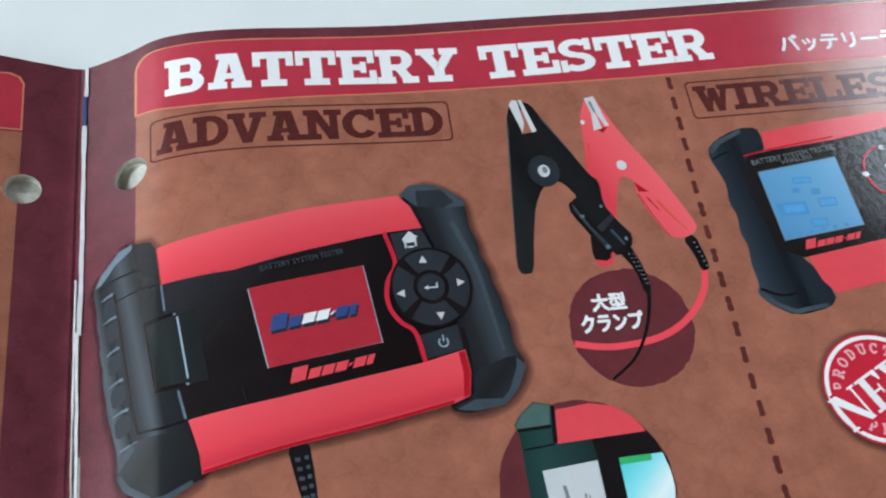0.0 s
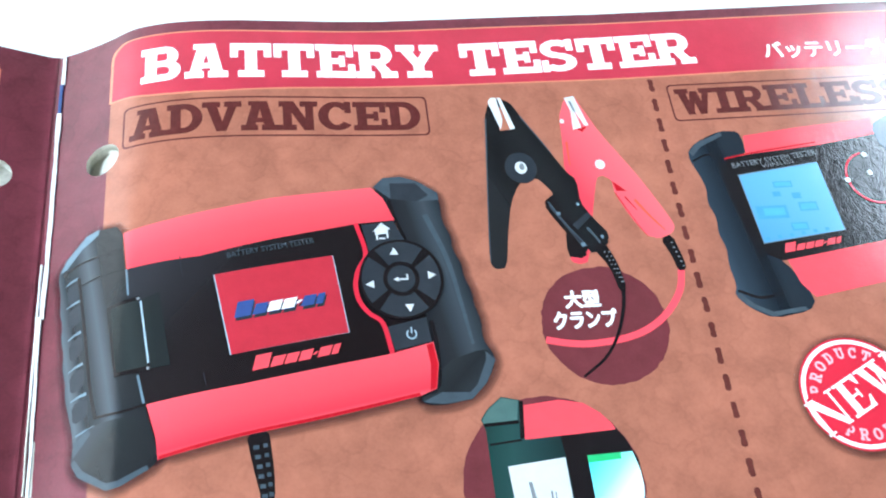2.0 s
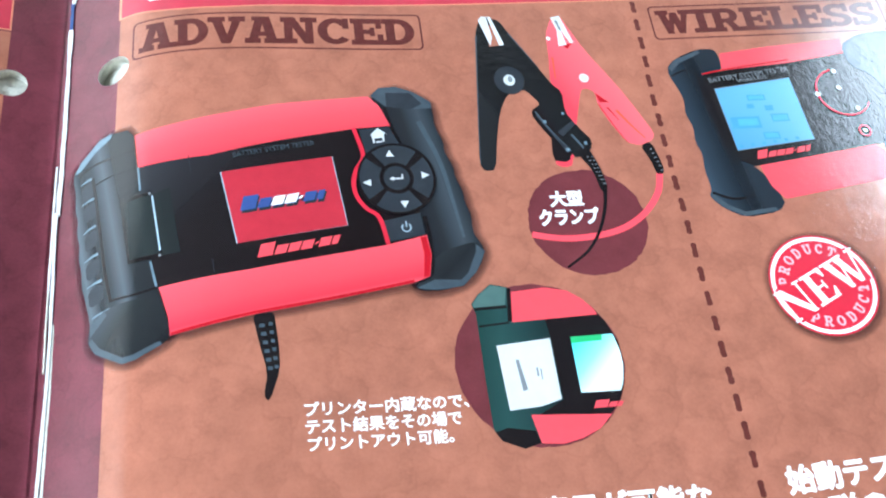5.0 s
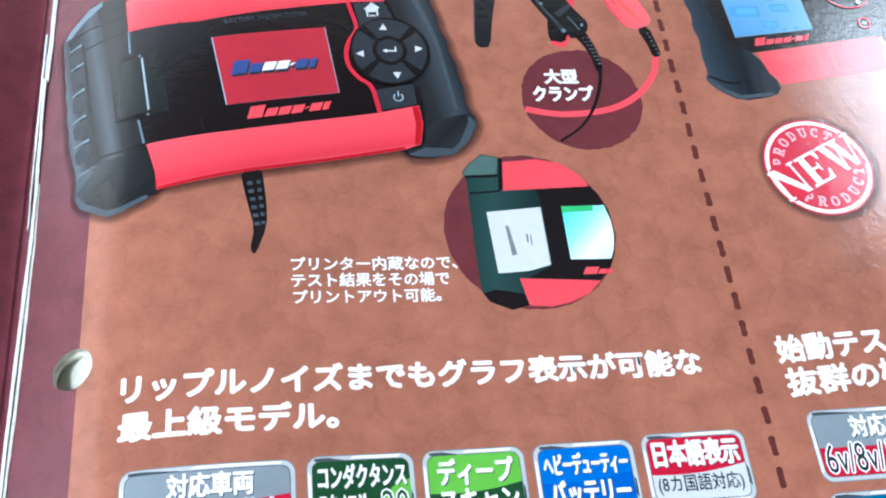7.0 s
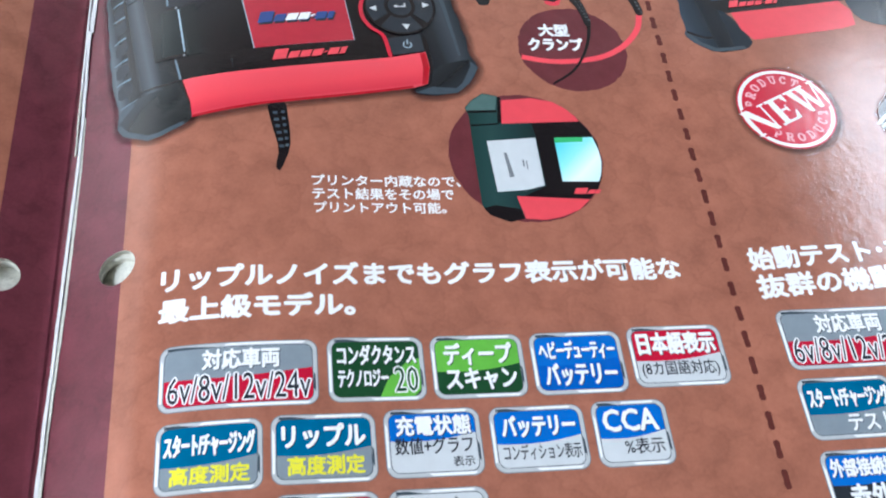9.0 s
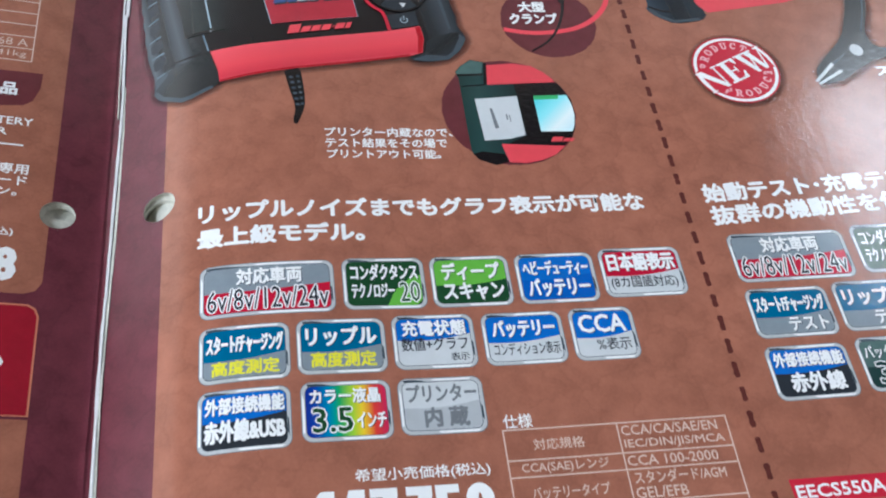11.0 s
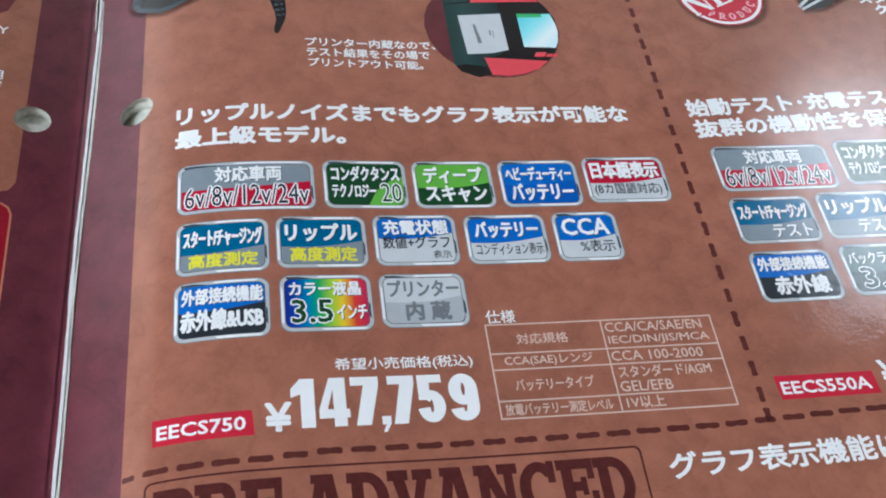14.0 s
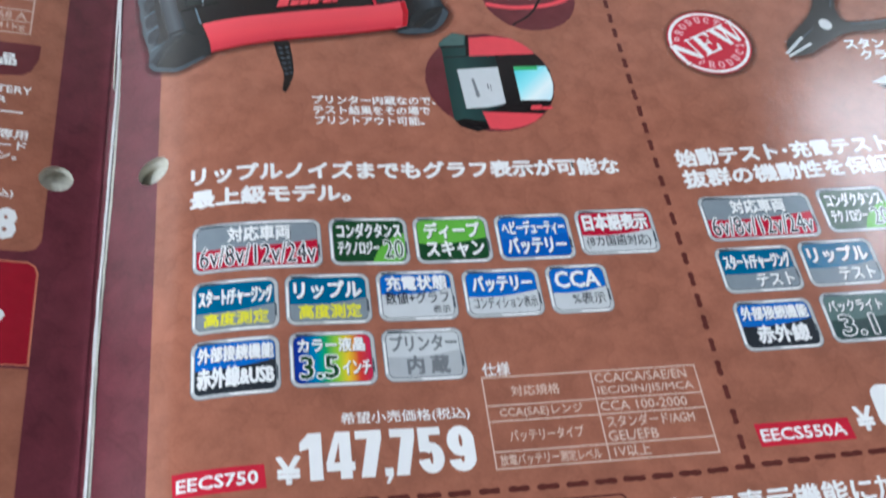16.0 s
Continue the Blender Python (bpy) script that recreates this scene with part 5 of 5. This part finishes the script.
# ---- badges ----
def badge(b, upper, lower, lines, split=0.5, label="rounded silver-rimmed printed badge", swoosh=None):
    """A silver-rimmed badge in two tints; lines: text, place as shares of the badge, tint, weight, outlined."""
    g = group_part("printed_badge", label)
    x0, y0, x1, y1 = b
    w, h = x1 - x0, y1 - y0
    printed("badge_edge", [rounded(x0, y0, x1, y1, 0.17)], "mid", 2.0, g)
    printed("badge_rim", [rounded(x0 + 0.014, y0 + 0.014, x1 - 0.014, y1 - 0.014, 0.158)], "rim_grey", 2.5, g, "silver rim")
    printed("rim_shine", [[(x0 + 0.02, y0 + 0.16), (x0 + 0.055, y0 + 0.16), (x0 + 0.055, y1 - 0.28), (x0 + 0.02, y1 - 0.2)], [(x0 + 0.46 * w, y0 + 0.022), (x1 - 0.16, y0 + 0.022), (x1 - 0.11, y0 + 0.06), (x0 + 0.42 * w, y0 + 0.06)], [(x0 + 0.4 * w, y1 - 0.055), (x1 - 0.2, y1 - 0.055), (x1 - 0.17, y1 - 0.02), (x0 + 0.44 * w, y1 - 0.02)]], "white", 3.0, g)
    printed("rim_shade", [[(x0 + 0.11, y1 - 0.035), (x0 + 0.28, y1 - 0.03), (x0 + 0.36 * w, y1 - 0.068), (x0 + 0.11, y1 - 0.075)], [(x1 - 0.07, y0 + 0.26), (x1 - 0.04, y0 + 0.2), (x1 - 0.04, y0 + 0.45 * h), (x1 - 0.065, y0 + 0.5 * h)]], "slate", 3.0, g)
    printed("panel_line", [rounded(x0 + 0.070, y0 + 0.070, x1 - 0.070, y1 - 0.070, 0.115)], "slate", 3.25, g)
    outline = rounded(x0 + 0.080, y0 + 0.080, x1 - 0.080, y1 - 0.080, 0.11)
    printed("panel", [outline], lower, 3.5, g)
    at = y0 + h * split
    upper_part = [(x, y) for x, y in outline if y > at]
    upper_part.sort(key=lambda p: math.atan2(p[1] - at, p[0] - (x0 + x1) / 2))
    sweep = [(x0 + 0.080 + (w - 0.16) * k / 8, at + 0.10 * h * (k / 8 - 0.5) - 0.05 * h * math.sin(math.pi * k / 8)) for k in range(9)]
    printed("upper_panel", [sweep + upper_part], upper, 4.0, g)
    if swoosh:
        printed("swoosh", [[(x0 + 0.52 * w, y0 + 0.07), (x1 - 0.18, y0 + 0.07), (x1 - 0.08, y0 + 0.18), (x1 - 0.07, y1 - 0.35), (x0 + 0.82 * w, y0 + 0.60 * h), (x0 + 0.62 * w, y0 + 0.36 * h)]], swoosh, 4.5, g)
    for body, (a, c, d, e), tint, weight, outlined in lines:
        at4 = (x0 + a * w, y0 + c * h, x0 + d * w, y0 + e * h)
        if outlined:
            m = 0.022
            words("lettering_outline", body, (at4[0] - m, at4[1] - m, at4[2] + m, at4[3] + m), "white", 5.0, g, weight + 0.05)
        elif tint == "white":
            words("lettering_shade", body, tuple(v + (0.012 if k % 2 == 0 else -0.012) for k, v in enumerate(at4)), "ink_dark", 5.0, g, weight)
        words("lettering", body, at4, tint, 5.8, g, weight)


L_VOLT = [("対応車両", (0.27, 0.58, 0.76, 0.90), "white", 0.035, False), ("6v/8v/12v/24v", (0.06, 0.12, 0.95, 0.52), "ink_dark", 0.0, True)]
L_COND = [("コンダクタンス", (0.10, 0.56, 0.92, 0.88), "white", 0.03, False), ("テクノロジー", (0.10, 0.22, 0.62, 0.50), "white", 0.03, False), ("20", (0.68, 0.14, 0.92, 0.52), "forest", 0.0, True)]
badge((1.80, -10.52, 4.02, -9.50), "panel_grey", "crimson", L_VOLT, 0.52)
badge((4.15, -10.50, 5.56, -9.48), "forest", "forest", L_COND, 0.5, swoosh="lime")
badge((5.66, -10.50, 7.06, -9.48), "lime", "forest", [("ディープ", (0.14, 0.52, 0.88, 0.88), "white", 0.035, False), ("スキャン", (0.14, 0.13, 0.90, 0.48), "white", 0.035, False)], 0.48)
badge((7.17, -10.50, 8.60, -9.48), "blue", "navy", [("ヘビーデューティー", (0.09, 0.55, 0.92, 0.86), "white", 0.035, False), ("バッテリー", (0.12, 0.13, 0.90, 0.50), "white", 0.035, False)], 0.52)
badge((8.71, -10.45, 10.23, -9.43), "crimson", "pale", [("日本語表示", (0.09, 0.52, 0.92, 0.90), "white", 0.04, False), ("(8カ国語対応)", (0.09, 0.15, 0.90, 0.42), "ink_dark", 0.01, False)], 0.48)
badge((1.80, -11.69, 3.24, -10.68), "teal", "panel_grey", [("スタート/チャージング", (0.08, 0.50, 0.93, 0.84), "white", 0.035, False), ("高度測定", (0.14, 0.12, 0.88, 0.38), "yellow", 0.035, False)], 0.44)
badge((3.34, -11.66, 4.78, -10.66), "teal", "panel_grey", [("リップル", (0.10, 0.50, 0.90, 0.86), "white", 0.04, False), ("高度測定", (0.15, 0.12, 0.88, 0.40), "yellow", 0.035, False)], 0.46)
badge((4.89, -11.64, 6.27, -10.63), "blue", "pale", [("充電状態", (0.12, 0.60, 0.90, 0.90), "white", 0.035, False), ("数値+グラフ", (0.10, 0.33, 0.90, 0.58), "ink_dark", 0.015, False), ("表示", (0.68, 0.14, 0.90, 0.29), "ink_dark", 0.01, False)], 0.58)
badge((6.40, -11.64, 7.80, -10.65), "blue", "pale", [("バッテリー", (0.12, 0.52, 0.90, 0.86), "white", 0.04, False), ("コンディション表示", (0.11, 0.18, 0.92, 0.42), "ink_dark", 0.01, False)], 0.48)
badge((7.92, -11.64, 9.07, -10.63), "blue", "pale", [("CCA", (0.13, 0.52, 0.86, 0.87), "white", 0.035, False), ("%表示", (0.36, 0.18, 0.88, 0.42), "ink_dark", 0.01, False)], 0.48)
badge((1.79, -12.85, 3.22, -11.81), "blue", "char", [("外部接続機能", (0.08, 0.60, 0.93, 0.88), "white", 0.035, False), ("赤外線&USB", (0.07, 0.16, 0.93, 0.52), "white", 0.04, False)], 0.54)
badge((3.36, -12.80, 4.77, -11.79), "rainbow", "rainbow", [("カラー液晶", (0.10, 0.62, 0.88, 0.88), "white", 0.035, False), ("3.5", (0.12, 0.15, 0.56, 0.56), "forest", 0.02, True), ("インチ", (0.60, 0.20, 0.93, 0.46), "white", 0.03, False)], 0.5)
badge((4.88, -12.77, 6.26, -11.79), "pale", "low_pale", [("プリンター", (0.10, 0.56, 0.92, 0.88), "mid", 0.03, False), ("内 蔵", (0.28, 0.12, 0.80, 0.48), "mid", 0.04, False)], 0.52)
badge((11.21, -10.29, 13.49, -9.24), "panel_grey", "crimson", L_VOLT, 0.52)
badge((13.66, -10.23, 15.11, -9.17), "forest", "forest", L_COND, 0.5, swoosh="lime")
badge((11.20, -11.43, 12.74, -10.43), "teal", "panel_grey", [("スタート/チャージング", (0.08, 0.50, 0.93, 0.84), "white", 0.035, False), ("テスト", (0.42, 0.12, 0.90, 0.40), "white", 0.03, False)], 0.46)
badge((12.86, -11.40, 14.36, -10.38), "teal", "panel_grey", [("リップル", (0.10, 0.50, 0.90, 0.86), "white", 0.04, False), ("テスト", (0.42, 0.12, 0.90, 0.40), "white", 0.03, False)], 0.46)
badge((11.20, -12.61, 12.70, -11.59), "blue", "char", [("外部接続機能", (0.08, 0.60, 0.93, 0.88), "white", 0.035, False), ("赤外線", (0.20, 0.14, 0.86, 0.50), "white", 0.04, False)], 0.54)
badge((12.88, -12.57, 14.36, -11.53), "bottle_pale", "bottle", [("バックライト", (0.08, 0.60, 0.80, 0.84), "white", 0.02, False), ("3.1", (0.16, 0.14, 0.62, 0.54), "bottle", 0.02, True)], 0.5)

# ---- left page print ----
left = group_part("left_panel", "tan printed panel on the left page with tables and type")
part("tan_panel", sheet([(-20.4, -9.47), (-1.15, -9.47), (-0.97, -9.40), (-0.88, -9.22), (-0.86, 1.30), (-20.4, 1.26)], [HOLES[2], HOLES[3]], 1.0), M["tan"], left, "tan leather-look panel")
part("tan_panel", sheet([(-20.4, -26.0), (-0.86, -26.0), (-0.86, -11.75), (-20.4, -11.75)], [], 1.0), M["tan"], left, "tan leather-look panel")
printed("title_band", [[(-20.4, 1.36)] + [(-20.4, 2.52), (-1.12, 2.53), (-0.97, 2.47), (-0.90, 2.33), (-0.89, 1.36)]], "band", 2.0, left, "crimson title band")
printed("band_border", loop_strips([(-20.5, 1.33), (-20.5, 2.56), (-1.10, 2.56), (-0.94, 2.49), (-0.87, 2.34), (-0.86, 1.33)], [(-20.4, 1.36), (-20.4, 2.52), (-1.12, 2.53), (-0.97, 2.47), (-0.90, 2.33), (-0.89, 1.36)]), "tan_edge", 2.0, left, step=0.0)
printed("letter", [[(-1.60, 1.72), (-1.34, 1.72), (-1.25, 1.97), (-1.52, 1.97)]], "white", 3.0, left)
printed("tab", [[(-4.2, -5.40), (-2.0, -5.40), (-1.55, -5.33), (-1.40, -5.20), (-1.29, -4.85), (-1.28, -4.47), (-4.2, -4.54)]], "plum", 2.0, left, "plum tab")
words("lettering", "品", (-1.98, -5.10, -1.68, -4.78), "white", 3.0, left, 0.04)
words("lettering", "専用", (-1.80, -6.97, -1.31, -6.73), "white", 2.0, left, 0.02)
words("lettering", "ガード", (-2.05, -7.22, -1.31, -7.00), "white", 2.0, left, 0.02)
words("lettering", "イン。", (-2.05, -7.46, -1.45, -7.26), "white", 2.0, left, 0.02)
for body, at4 in (("TTERY", (-2.12, -5.82, -1.34, -5.64)), ("ー", (-1.85, -6.32, -1.45, -6.28)), ("(税込)", (-2.0, -8.34, -1.42, -8.14)), ("R", (-1.92, -6.08, -1.75, -5.92))):
    words("lettering", body, at4, "white", 2.0, left, 0.02)
words("price", "8", (-1.68, -9.24, -1.30, -8.55), "white", 2.0, left, 0.06)
for k in range(6):
    printed("rule", [rect(-6.0, -4.19 + 0.33 * k - 0.012, -1.50, -4.19 + 0.33 * k + 0.012)], "rule", 2.0, left)
printed("rule", [rect(-1.525, -4.19, -1.50, -2.0)], "rule", 2.0, left)
for k in range(2):
    words("lettering", ("68 A", "41kg")[1 - k], (-2.15, -4.13 + 0.33 * k, -1.62, -3.93 + 0.33 * k), "rule", 2.0, left, 0.0)
block = group_part("crimson_block", "crimson printed block with rounded corners")
BLOCK = [(-20.4, -11.68), (-0.89, -11.68), (-0.90, -9.90), (-0.95, -9.77), (-1.06, -9.70), (-20.4, -9.72)]
printed("block_border", [[(-20.4, -11.70), (-0.86, -11.70), (-0.87, -9.89), (-0.93, -9.74), (-1.05, -9.67), (-20.4, -9.69)]], "tan_edge", 2.0, block)
printed("block", [BLOCK], "block_red", 2.5, block)
printed("letter", [[(-1.9, -11.05), (-1.42, -11.0), (-1.30, -10.76), (-1.36, -10.66), (-1.9, -10.68)]], "white", 3.0, block)
